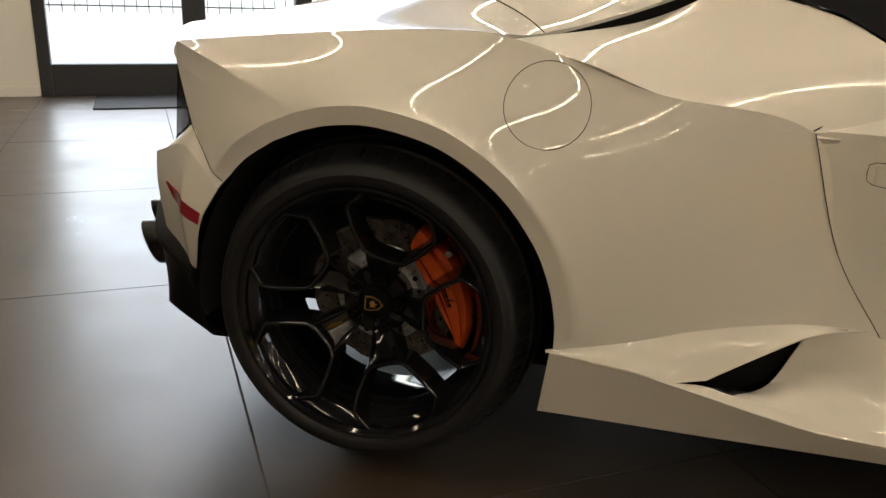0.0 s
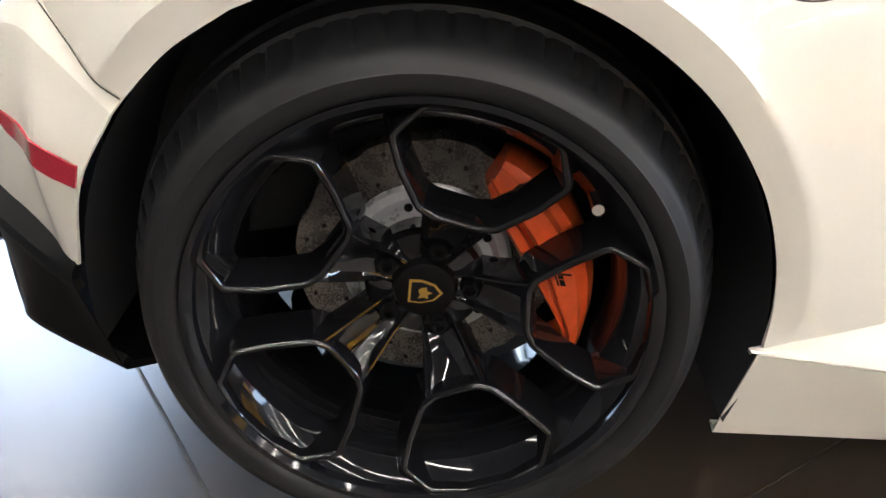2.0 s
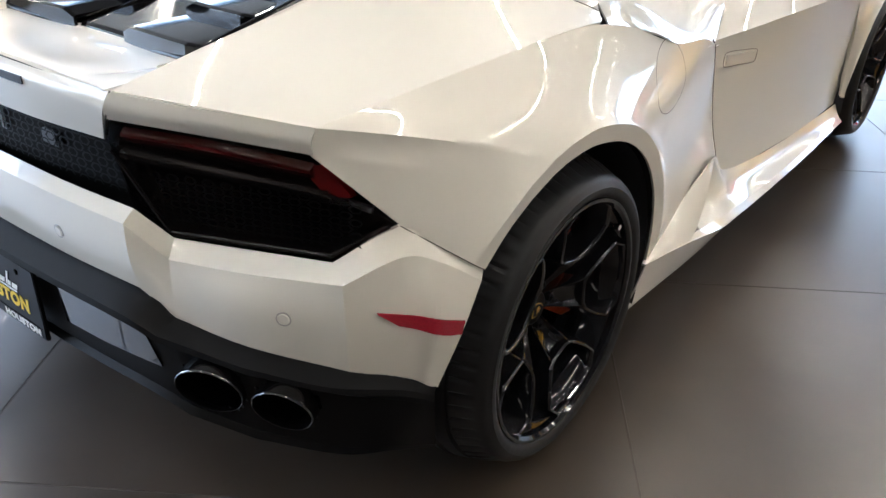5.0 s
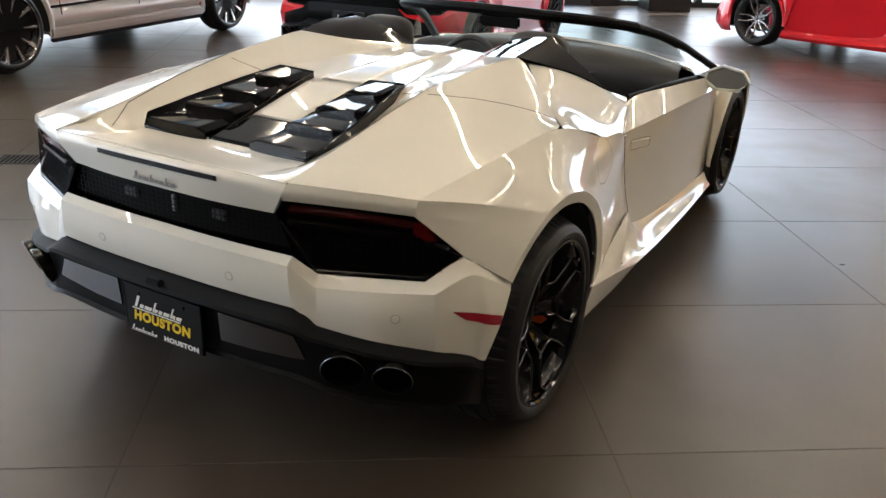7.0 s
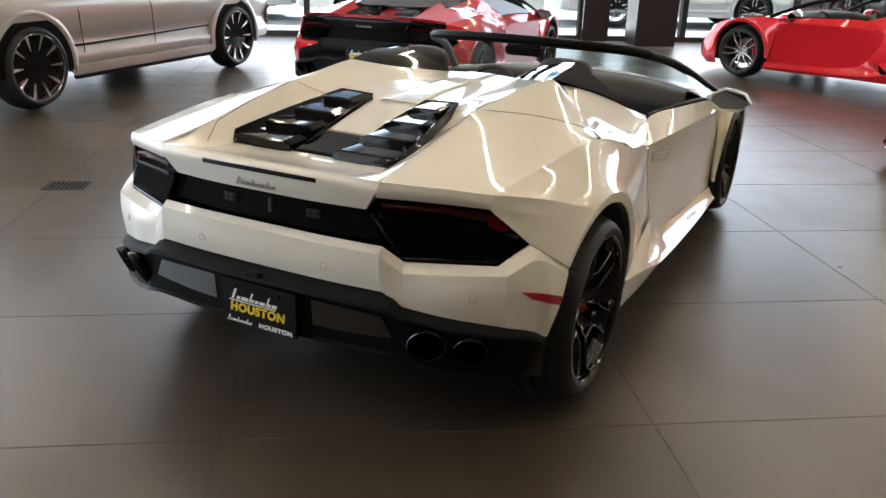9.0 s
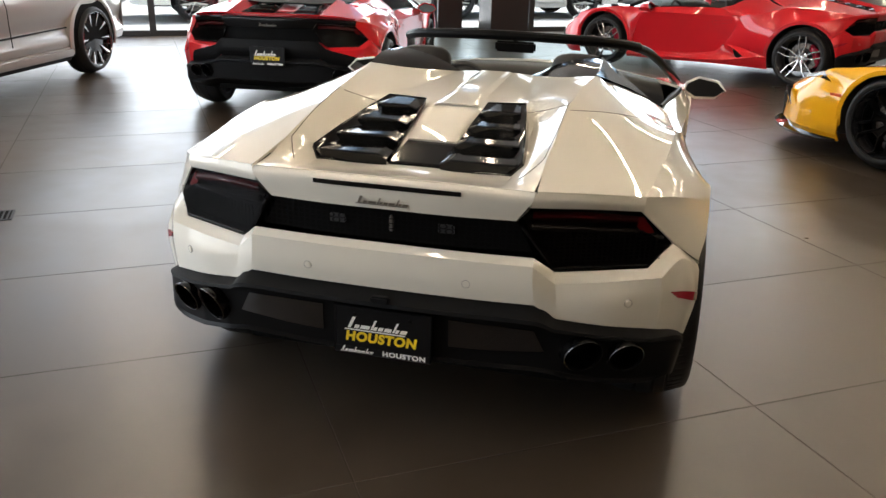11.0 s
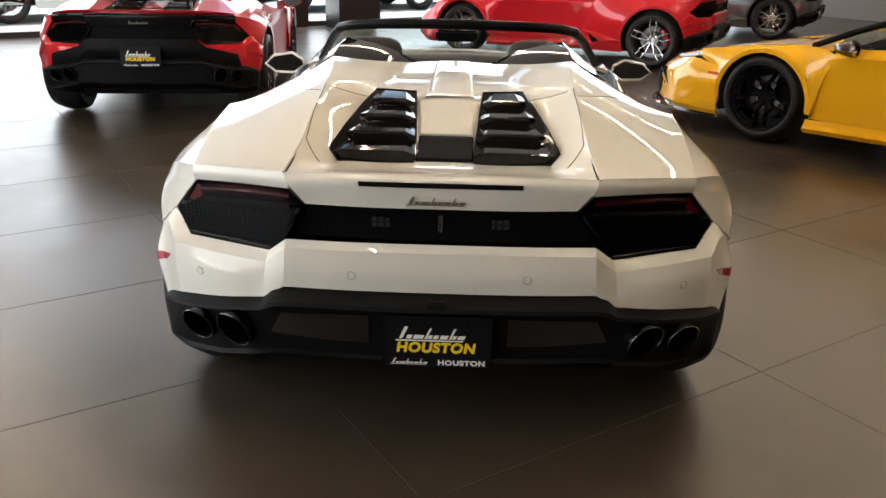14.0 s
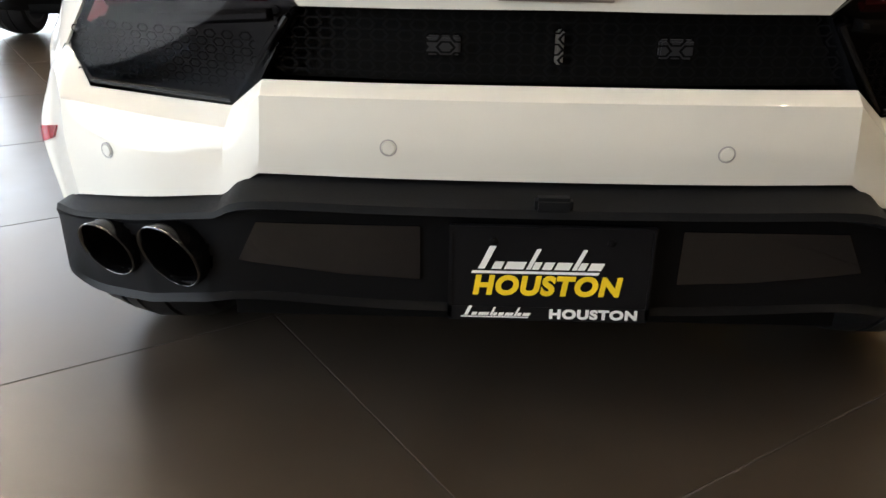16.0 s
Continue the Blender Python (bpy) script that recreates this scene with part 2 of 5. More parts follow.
def patch(rows, nu=6, nv=6, sharp_u=(), sharp_v=(), flange=0.014, heart=None, bm=None, relax=0, bulge=None):
    """A smooth skin through rows of points, its rim folded inwards, away from the outside; relax evens out dents, bulge (way, height, first row) rounds it."""
    lines = [spline(r, nu, sharp_u) for r in rows]
    cols = [spline(c, nv, sharp_v) for c in zip(*lines)]
    if relax:
        net = np.array([[tuple(p) for p in c] for c in cols])
        free = np.ones(net.shape[:2], bool)
        free[[0, -1], :] = free[:, [0, -1]] = False
        for k in sharp_u:
            free[k * nu, :] = False
        for k in sharp_v:
            free[:, k * nv] = False
        inner = free[1:-1, 1:-1, None]
        for _ in range(relax):
            core = net[1:-1, 1:-1]
            aim = (net[:-2, 1:-1] + net[2:, 1:-1] + net[1:-1, :-2] + net[1:-1, 2:]) / 4
            net[1:-1, 1:-1] = np.where(inner, core + 0.8 * (aim - core), core)
        if bulge:
            way, high, first = bulge
            m, n = net.shape[0], net.shape[1] - 1 - first * nv
            su = np.sin(np.pi * np.linspace(0, 1, m)) ** 0.7
            sv = np.sin(np.pi * np.linspace(0, 1, n + 1))
            net[:, first * nv:] += high * su[:, None, None] * sv[None, :, None] * np.array(way)
        cols = [[Vector(p) for p in c] for c in net]
    bm = bm or bmesh.new()
    grid = [[bm.verts.new(p) for p in col] for col in cols]
    a, b = len(grid), len(grid[0])
    for i in range(a - 1):
        for j in range(b - 1):
            q = (grid[i][j], grid[i + 1][j], grid[i + 1][j + 1], grid[i][j + 1])
            if (q[0].co - q[2].co).length > 1e-6 and (q[1].co - q[3].co).length > 1e-6:
                bm.faces.new(q)
    if flange:
        rim = [grid[i][0] for i in range(a)] + [grid[a - 1][j] for j in range(1, b)] + [grid[i][b - 1] for i in range(a - 2, -1, -1)] + [grid[0][j] for j in range(b - 2, 0, -1)]
        bm.normal_update()
        mid = grid[a // 2][b // 2]
        h = Vector(heart) if heart is not None else Vector((0, mid.co.y * 0.8 + 0.2, 0.4))
        sign = -1 if mid.normal.dot(mid.co - h) > 0 else 1
        low = [bm.verts.new(v.co + sign * flange * v.normal) for v in rim]
        n = len(rim)
        for i in range(n):
            bm.faces.new((rim[i], low[i], low[(i + 1) % n], rim[(i + 1) % n]))
    return bm


def skin(rows, nu=6, nv=6, sharp_u=(), sharp_v=(), relax=0):
    """The same skin as a search tree, to lay small things on it."""
    bm = patch(rows, nu, nv, sharp_u, sharp_v, flange=0, relax=relax)
    bm.normal_update()
    tree = BVHTree.FromBMesh(bm)
    bm.free()
    return tree


def laid(tree, pts, off, heart=(0, 0.2, 0.5)):
    """Points moved on to a skin, and off it outwards by off."""
    out = []
    for p in pts:
        q, n, _, _ = tree.find_nearest(Vector(p))
        if n.dot(q - Vector(heart)) < 0:
            n = -n
        out.append(q + n * off)
    return out


def plaque(outline, tree, thick=0.004, heart=(0, 0.2, 0.5), steps=6):
    """A thin plate that follows a skin: a strip between an upper and a lower line of points."""
    upper, lower = (spline(l, steps, range(len(l))) for l in outline)
    bm = bmesh.new()
    rows = []
    for off in (thick, -0.01):
        rows.append([[bm.verts.new(v) for v in laid(tree, l, off, heart)] for l in (upper, lower)])
    (a, b), (c, d) = rows
    n = len(a)
    for i in range(n - 1):
        bm.faces.new((a[i], a[i + 1], b[i + 1], b[i]))
        bm.faces.new((a[i], c[i], c[i + 1], a[i + 1]))
        bm.faces.new((b[i], b[i + 1], d[i + 1], d[i]))
    for i in (0, n - 1):
        if (a[i].co - b[i].co).length > 1e-5:
            bm.faces.new((a[i], b[i], d[i], c[i]))
    return bm


def flip(rows):
    return [[(-p[0], p[1], p[2]) for p in r] for r in rows]


def both(row):
    """A row given from the middle outwards to the right, completed to the left."""
    return [(-p[0], p[1], p[2]) for p in row[:0:-1]] + list(row)


def lathe(bm, profile, seg=64, center=(0, 0, 0), close=False, dent=None):
    """Turns (x, r) points about the x axis."""
    rings = []
    for k, (x, r) in enumerate(profile):
        ring = []
        for s in range(seg):
            a = 2 * math.pi * s / seg
            rr = r - (dent(k, s) if dent else 0)
            ring.append(bm.verts.new((center[0] + x, center[1] + rr * math.cos(a), center[2] + rr * math.sin(a))))
        rings.append(ring)
    pairs = list(zip(rings, rings[1:])) + ([(rings[-1], rings[0])] if close else [])
    for r0, r1 in pairs:
        for s in range(seg):
            bm.faces.new((r0[s], r0[(s + 1) % seg], r1[(s + 1) % seg], r1[s]))
    return bm


def bar(bm, a, b, wa, wb, da, db, up=(1, 0, 0), chamfer=0.3):
    """A tapering bar from a to b with bevelled front edges; w across, d deep behind the front face (up is the front)."""
    a, b, up = Vector(a), Vector(b), Vector(up)
    side = (b - a).cross(up).normalized()
    ends = []
    for p, w, d in ((a, wa, da), (b, wb, db)):
        c = w * chamfer
        ends.append([bm.verts.new(p + side * s * w / 2 + up * z) for s, z in ((-1, -d), (-1, -c), (-1 + 2 * chamfer, 0), (1 - 2 * chamfer, 0), (1, -c), (1, -d))])
    for i in range(6):
        j = (i + 1) % 6
        bm.faces.new((ends[0][i], ends[0][j], ends[1][j], ends[1][i]))
    bm.faces.new(ends[0][::-1])
    bm.faces.new(ends[1])
    return bm


def prism(bm, outline, depth):
    """A plate from an outline of points, thickened by the vector depth."""
    d = Vector(depth)
    top = [bm.verts.new(p) for p in outline]
    low = [bm.verts.new(Vector(p) + d) for p in outline]
    n = len(top)
    bm.faces.new(top)
    bm.faces.new(low[::-1])
    for i in range(n):
        bm.faces.new((top[i], low[i], low[(i + 1) % n], top[(i + 1) % n]))
    return bm


def tube(bm, pts, r, seg=8):
    pts = [Vector(p) for p in pts]
    rings = []
    for i, p in enumerate(pts):
        d = (pts[min(i + 1, len(pts) - 1)] - pts[max(i - 1, 0)]).normalized()
        s = d.cross(Vector((0, 0, 1)) if abs(d.z) < 0.9 else Vector((1, 0, 0))).normalized()
        u = s.cross(d)
        rings.append([bm.verts.new(p + r * (math.cos(2 * math.pi * k / seg) * s + math.sin(2 * math.pi * k / seg) * u)) for k in range(seg)])
    for r0, r1 in zip(rings, rings[1:]):
        for k in range(seg):
            bm.faces.new((r0[k], r0[(k + 1) % seg], r1[(k + 1) % seg], r1[k]))
    bm.faces.new(rings[0][::-1])
    bm.faces.new(rings[-1])
    return bm


# ---- wheels ----
def polar(r, deg, x=0.0):
    return (x, r * math.cos(radians(deg)), r * math.sin(radians(deg)))


def tyre_mesh(R, rim, width, seg=120):
    """Tyre about the x axis; the rim's outer edge lies at x = 0."""
    s = width / 0.30
    h = R - rim
    prof = [(-0.004, rim - 0.004), (0.006, rim + 0.03 * h), (0.012, rim + 0.10 * h), (0.0145, rim + 0.20 * h), (0.0145, rim + 0.30 * h), (0.0125, rim + 0.32 * h),
            (0.010, rim + 0.42 * h), (0.002, rim + 0.51 * h), (-0.009, rim + 0.585 * h), (-0.015, rim + 0.600 * h), (-0.034, rim + 0.71 * h), (-0.046, rim + 0.77 * h), (-0.056, rim + 0.82 * h),
            (-0.058, rim + 0.75 * h), (-0.065, rim + 0.77 * h), (-0.067, rim + 0.86 * h), (-0.095 * s, R - 0.004), (-0.097 * s, R - 0.007), (-0.107 * s, R - 0.007), (-0.109 * s, R),
            (-0.155 * s, R), (-0.157 * s, R - 0.007), (-0.167 * s, R - 0.007), (-0.169 * s, R), (-0.215 * s, R - 0.003), (-0.245 * s, R - 0.015), (-0.262 * s, rim + 0.5 * h), (-0.25 * s, rim)]

    every = 6

    def sipe(k, s_):
        if seg < 200:
            return 0.0
        if 8 <= k <= 12:
            return (0.0, 0.0025, 0.0045, 0.005, 0.005)[k - 8] if s_ % every == 0 else 0.0
        return 0.0

    return lathe(bmesh.new(), prof, seg, dent=sipe)


def rim_barrel(rim, width):
    s = width / 0.30
    prof = [(-0.25 * s, rim), (-0.25 * s, rim - 0.02), (-0.20 * s, rim - 0.03), (-0.12 * s, rim - 0.045), (-0.05, rim - 0.04), (-0.02, rim - 0.022), (-0.012, rim - 0.012),
            (0.002, rim - 0.012), (0.009, rim - 0.006), (0.009, rim + 0.001), (0.0, rim + 0.004)]
    return lathe(bmesh.new(), prof, 128)


def rounded(pts, cut=0.16):
    """Rounds the corners of a closed outline with short arcs."""
    out = []
    n = len(pts)
    for i in range(n):
        p, q, r = pts[i - 1], pts[i], pts[(i + 1) % n]
        a, b = q.lerp(p, cut), q.lerp(r, cut)
        out += [a.lerp(q, f).lerp(q.lerp(b, f), f) for f in (0, 0.25, 0.5, 0.75, 1)]
    return out


def spoke_loop(rim, a):
    """One hexagonal loop of the wheel: a slim rounded frame with deep walls."""
    k = rim / 0.269
    pts = [Vector(polar(r * k, a + d, x)) for r, d, x in ((0.124, -12.0, -0.025), (0.136, -19.0, -0.021), (0.184, -24.0, -0.010), (0.226, -25.0, -0.004), (0.2575, -16.5, 0.0), (0.2610, -6, 0.001), (0.2610, 6, 0.001), (0.2575, 16.5, 0.0), (0.226, 25.0, -0.004), (0.184, 24.0, -0.010), (0.136, 19.0, -0.021), (0.124, 12.0, -0.025))]
    pts = rounded(pts)
    bm = bmesh.new()
    rings = []
    n = len(pts)
    for i, p in enumerate(pts):
        t = pts[(i + 1) % n] - pts[i - 1]
        d = t.cross(Vector((1, 0, 0))).normalized()
        if d.dot(p - Vector(polar(0.2 * k, a))) < 0:
            d = -d
        rings.append([bm.verts.new(p + d * o + Vector((x, 0, 0))) for o, x in ((0.013, -0.055), (0.0058, -0.009), (0.0050, -0.0045), (0.0036, -0.0016), (0.0014, -0.0002), (-0.0010, -0.0004), (-0.0034, -0.0022), (-0.0048, -0.006), (-0.011, -0.058))])
    m = len(rings[0])
    for i in range(n):
        r0, r1 = rings[i], rings[(i + 1) % n]
        for j in range(m):
            bm.faces.new((r0[j], r1[j], r1[(j + 1) % m], r0[(j + 1) % m]))
    return bm


def spoke_arm(rim, a):
    """The hollow wedge from the hub to one loop: two slim raised edges and a broad sunken face."""
    k = rim / 0.269
    bm = bmesh.new()
    rows = []
    for r, half, x, sink in ((0.026, 0.017, -0.082, 0.001), (0.044, 0.020, -0.078, 0.004), (0.062, 0.024, -0.067, 0.009), (0.085, 0.030, -0.050, 0.013), (0.108, 0.036, -0.034, 0.013), (0.128 * k, 0.0405, -0.0240, 0.006)):
        c, t = Vector(polar(r, a)), Vector(polar(1, a + 90))
        prof = ((-1, x - 0.055), (-1, x - 0.003), (-0.96, x), (-0.88, x), (-0.80, x - 0.004), (-0.66, x - sink), (-0.3, x - sink - 0.0035), (0, x - sink - 0.0045), (0.3, x - sink - 0.0035), (0.66, x - sink), (0.80, x - 0.004), (0.88, x), (0.96, x), (1, x - 0.003), (1, x - 0.055))
        rows.append([bm.verts.new(c + t * half * f + Vector((z, 0, 0))) for f, z in prof])
    m = len(rows[0])
    for r0, r1 in zip(rows, rows[1:]):
        for j in range(m):
            bm.faces.new((r0[j], r0[(j + 1) % m], r1[(j + 1) % m], r1[j]))
    bm.faces.new(rows[0])
    bm.faces.new(rows[-1][::-1])
    return bm


def fork_spoke(rim, a):
    """A slim double spoke that forks towards the rim."""
    k = rim / 0.265
    bm = bmesh.new()
    for sgn in (1, -1):
        hub_p, f = polar(0.03, a + 12 * sgn, -0.035), polar(0.155 * k, a + 15 * sgn, -0.016)
        bar(bm, hub_p, f, .022, .015, .03, .03)
        bar(bm, f, polar(0.255 * k, a + 8 * sgn, -0.002), .015, .014, .03, .03)
    return bm


def blade(rim, a, wide):
    """One bright machined blade, widening to the rim."""
    return bar(bmesh.new(), polar(rim * 0.50, a, -0.022), polar(rim * 0.97, a, -0.002), 0.004, wide, 0.02, 0.02, chamfer=0.08)


def brake_disc(r):
    bm = lathe(bmesh.new(), [(0, r), (0.0, r * 0.64), (-0.03, r * 0.64), (-0.03, r)], 72, close=True, dent=lambda k, s: 0.004 if k in (0, 3) and s % 6 < 2 else 0.0)
    return bm


def drillings(hub, r, inner):
    """Dark drillings in the disc's face, each a piece of its own on one mesh."""
    bm = lathe(bmesh.new(), [(0.0, 0.0028), (0.0012, 0.0028), (0.0012, 0.0)], 10)
    first = part("disc_hole", bm, dark_void, hub)
    for i in range(36):
        ob = first if i == 0 else new("disc_hole", first.data)
        ob.parent = hub
        ob.matrix_local = inner @ Matrix.Translation((-0.148, 0, 0)) @ Matrix.Translation(polar(r * (0.72, 0.82, 0.92)[i % 3], 360 / 36 * i))


def caliper_mesh(r1, a0, a1, thick):
    """A block that straddles the disc: straight inner side, curved outer side, stepped pads and a sunken groove."""
    bm = bmesh.new()
    n = 20
    mid = 30.0
    secs = []
    for i in range(n + 1):
        f = i / n
        a = a0 + (a1 - a0) * f
        end = max(1 - min(f, 1 - f) / 0.10, 0.0)
        lo = r1 * 0.56 / math.cos(radians(a - mid)) + (0.022 if f < 0.5 else 0.006) * end
        hi = r1 - 0.014 * f ** 1.4 - (0.026 if f < 0.5 else 0.006) * end ** 1.5
        lo = min(lo, hi - 0.02)
        w = hi - lo
        top = thick * (1 - 0.3 * end)
        knob = 0.006 if 0.60 < f < 0.86 else 0.0
        prof = ((lo, -0.01), (lo, top * 0.62), (lo + 0.06 * w, top * 0.80), (lo + 0.20 * w, top * 0.82), (lo + 0.22 * w, top * 0.70), (lo + 0.26 * w, top * 0.70), (lo + 0.30 * w, top * 0.96), (lo + 0.36 * w, top + knob),
                (lo + 0.66 * w, top + knob), (lo + 0.72 * w, top * 0.90), (hi - 0.14 * w, top * 0.84), (hi - 0.03 * w, top * 0.60), (hi, top * 0.4), (hi, -0.01))
        secs.append([bm.verts.new(polar(r, a, x)) for r, x in prof])
    for s0, s1 in zip(secs, secs[1:]):
        for j in range(len(s0) - 1):
            bm.faces.new((s0[j], s0[j + 1], s1[j + 1], s1[j]))
    bm.faces.new(secs[0])
    bm.faces.new(secs[-1][::-1])
    return bm


def script_strokes(bm, place, width, height, thick):
    """A brand script drawn as plain shapes: slanted blocks on a thin base line, three of them tall."""
    def plate(x0, y0, x1, y1, lean=0.45):
        quad = [Vector(place(x0 + lean * y0, y0)), Vector(place(x1 + lean * y0, y0)), Vector(place(x1 + lean * y1, y1)), Vector(place(x0 + lean * y1, y1))]
        d = (quad[1] - quad[0]).cross(quad[3] - quad[0]).normalized() * thick
        prism(bm, quad, d * 0.5)
    w, h = width, height
    plate(0.0, 0.04 * h, 0.86 * w, 0.13 * h)
    for f, g, top in ((0.03, 0.075, 1.0), (0.12, 0.185, 0.46), (0.205, 0.335, 0.46), (0.355, 0.385, 0.92), (0.392, 0.44, 0.46), (0.46, 0.525, 0.46), (0.545, 0.645, 0.46), (0.665, 0.695, 0.92), (0.702, 0.75, 0.46), (0.77, 0.86, 0.46)):
        plate(f * w, 0.20 * h, g * w, top * h)
    return bm


def wheel(parent, center, side, R=0.339, rim=0.269, width=0.30, style="loop", face=None, detail=True, spin=0.0, brake=None):
    """A wheel under a car: spokes carry the tyre, barrel, disc, caliper and cap. side: 1 right, -1 left."""
    face = face or rim_black
    turn = Matrix.Translation(center) @ (Matrix() if side > 0 else Matrix.Rotation(math.pi, 4, "Z"))
    spin_m = Matrix.Rotation(radians(spin), 4, "X")
    hub = part("wheel", lathe(bmesh.new(), [(-0.125, 0.0), (-0.125, 0.074), (-0.098, 0.074), (-0.090, 0.068), (-0.086, 0.050), (-0.086, 0.0)], 40), face, parent)
    hub.matrix_local = turn @ spin_m
    if style == "loop":
        for i in range(5):
            part("spoke_loop", spoke_loop(rim, 72 * i), face, hub)
            part("spoke_arm", spoke_arm(rim, 72 * i), face, hub)
    elif style == "y":
        for i in range(5):
            part("spoke", fork_spoke(rim, 72 * i + 18), face, hub)
    else:
        for i in range(10):
            part("blade", blade(rim, 36 * i, .042 if i % 2 else .030), face, hub)
    part("tyre", tyre_mesh(R, rim, width, 384 if detail else 120), rubber, hub, "black low-profile tyre")
    part("rim_barrel", rim_barrel(rim, width), barrel_black if style != "y" else frame_metal, hub)
    if style == "blade":
        part("rim_lip", lathe(bmesh.new(), [(0.004, rim * 0.984), (0.009, rim * 0.988), (0.0105, rim * 0.995), (0.0095, rim * 1.002), (0.0, rim * 1.005)], 72), rim_silver, hub)
        part("hub_plate", lathe(bmesh.new(), [(-0.05, 0.0), (-0.034, 0.0), (-0.034, rim * 0.5), (-0.04, rim * 0.95), (-0.06, rim * 0.95)], 48), rim_black, hub)
    inner = spin_m.inverted()
    dr = rim * 0.622
    disc = part("brake_disc", brake_disc(dr), disc_metal, hub)
    disc.matrix_local = inner @ Matrix.Translation((-0.148, 0, 0))
    hat = part("disc_hat", lathe(bmesh.new(), [(-0.02, dr * 0.66), (0.006, dr * 0.655), (0.010, dr * 0.63), (0.010, dr * 0.56), (0.024, dr * 0.52), (0.026, 0.0)], 48), hat_metal if style == "loop" else frame_metal, hub)
    hat.matrix_local = inner @ Matrix.Translation((-0.150, 0, 0))
    if detail:
        for i in range(5):
            part("hat_hole", lathe(bmesh.new(), [(0.0, 0.0055), (0.0012, 0.0055), (0.0012, 0.0)], 14), dark_void, hat).matrix_local = Matrix.Translation(polar(0.088, 104 + 72 * i, 0.0255))
    if detail:
        drillings(hub, dr, inner)
    cal = part("brake_caliper", caliper_mesh(dr * 1.265, -33, 61, 0.055), brake or caliper_orange, hub, "orange painted brake caliper with dark script")
    cal.matrix_local = inner @ Matrix.Translation((-0.13, 0, 0))
    if detail:
        def on_cal(u, v):
            d, t = Vector(polar(1, 20)), Vector(polar(1, 110))
            return d * (dr * 0.915 + v) + t * (0.040 - u) + Vector((0.0565, 0, 0))
        script = part("caliper_script", script_strokes(bmesh.new(), on_cal, 0.095, 0.022, 0.0012), sign_black, hub)
        script.matrix_local = inner @ Matrix.Translation((-0.13, 0, 0))
        port = lathe(bmesh.new(), [(0.0, 0.012), (0.008, 0.011), (0.012, 0.007), (0.012, 0.0)], 12)
        part("bleed_cap", port, sign_black, hub).matrix_local = inner @ Matrix.Translation(polar(dr * 1.035, 50.5, -0.072))
        for i in range(5):
            bolt = part("wheel_bolt", lathe(bmesh.new(), [(-0.01, 0.012), (0.004, 0.011), (0.004, 0.007), (-0.004, 0.006), (-0.004, 0.0)], 6), satin_black, hub)
            bolt.matrix_local = Matrix.Translation(polar(0.054, 72 * i, -0.076))
        stem = part("valve", lathe(bmesh.new(), [(0, 0.006), (0.02, 0.005), (0.022, 0.0065), (0.034, 0.0065), (0.034, 0.0)], 10), chrome, hub, "chrome tyre valve")
        stem.matrix_local = inner @ Matrix.Translation(polar(0.233, 40.5, -0.026))
        shield = [(0.0, -0.021), (0.012, -0.012), (0.018, 0.004), (0.017, 0.018), (-0.017, 0.018), (-0.018, 0.004), (-0.012, -0.012)]
        tilt = Matrix.Rotation(radians(86), 4, "X")
        cap = part("centre_cap", lathe(bmesh.new(), [(0, 0.040), (0.010, 0.036), (0.013, 0.030), (0.013, 0.0)], 32), satin_black, hub)
        cap.matrix_local = inner @ Matrix.Translation((-0.086, 0, 0))
        em = prism(bmesh.new(), [(0.0, y * 0.90, z * 1.05) for y, z in shield], (-0.002, 0, 0))
        part("emblem_rim", em, gold, hub, "gold shield outline").matrix_local = inner @ Matrix.Translation((-0.0715, 0, 0)) @ tilt
        em = prism(bmesh.new(), [(0.0, y * 0.74, z * 0.88) for y, z in shield], (-0.002, 0, 0))
        part("emblem_field", em, sign_black, hub).matrix_local = inner @ Matrix.Translation((-0.0703, 0, 0)) @ tilt
        mark = [(0.010, 0.006), (0.004, 0.011), (-0.004, 0.008), (-0.012, 0.010), (-0.009, 0.001), (-0.012, -0.005), (-0.004, -0.004), (0.001, -0.011), (0.004, -0.003), (0.011, -0.002)]
        em = prism(bmesh.new(), [(0.0, y * 0.66, z * 0.75 - 0.001) for y, z in mark], (-0.002, 0, 0))
        part("emblem_mark", em, gold, hub, "plain golden mark").matrix_local = inner @ Matrix.Translation((-0.0691, 0, 0)) @ tilt
    return hub


# ---- the low sports car, built once for each paint ----
def arch_ring(cy, cz, r, angles, xs):
    return [(x, cy + r * math.cos(radians(a)), cz + r * math.sin(radians(a))) for a, x in zip(angles, xs)]


def lerp_rows(a, b, f, bulge=0.0, lift=0.0):
    return [(p[0] + (q[0] - p[0]) * f + bulge, p[1] + (q[1] - p[1]) * f, p[2] + (q[2] - p[2]) * f + lift) for p, q in zip(a, b)]


def pair(name, rows, mat, car, label="", **kw):
    part(name, patch(rows, **kw), mat, car, label)
    heart = kw.pop("heart", None)
    if heart:
        kw["heart"] = (-heart[0], heart[1], heart[2])
    if "bulge" in kw:
        way, high, first = kw["bulge"]
        kw["bulge"] = ((-way[0], way[1], way[2]), high, first)
    part(name, patch(flip(rows), **kw), mat, car, label)


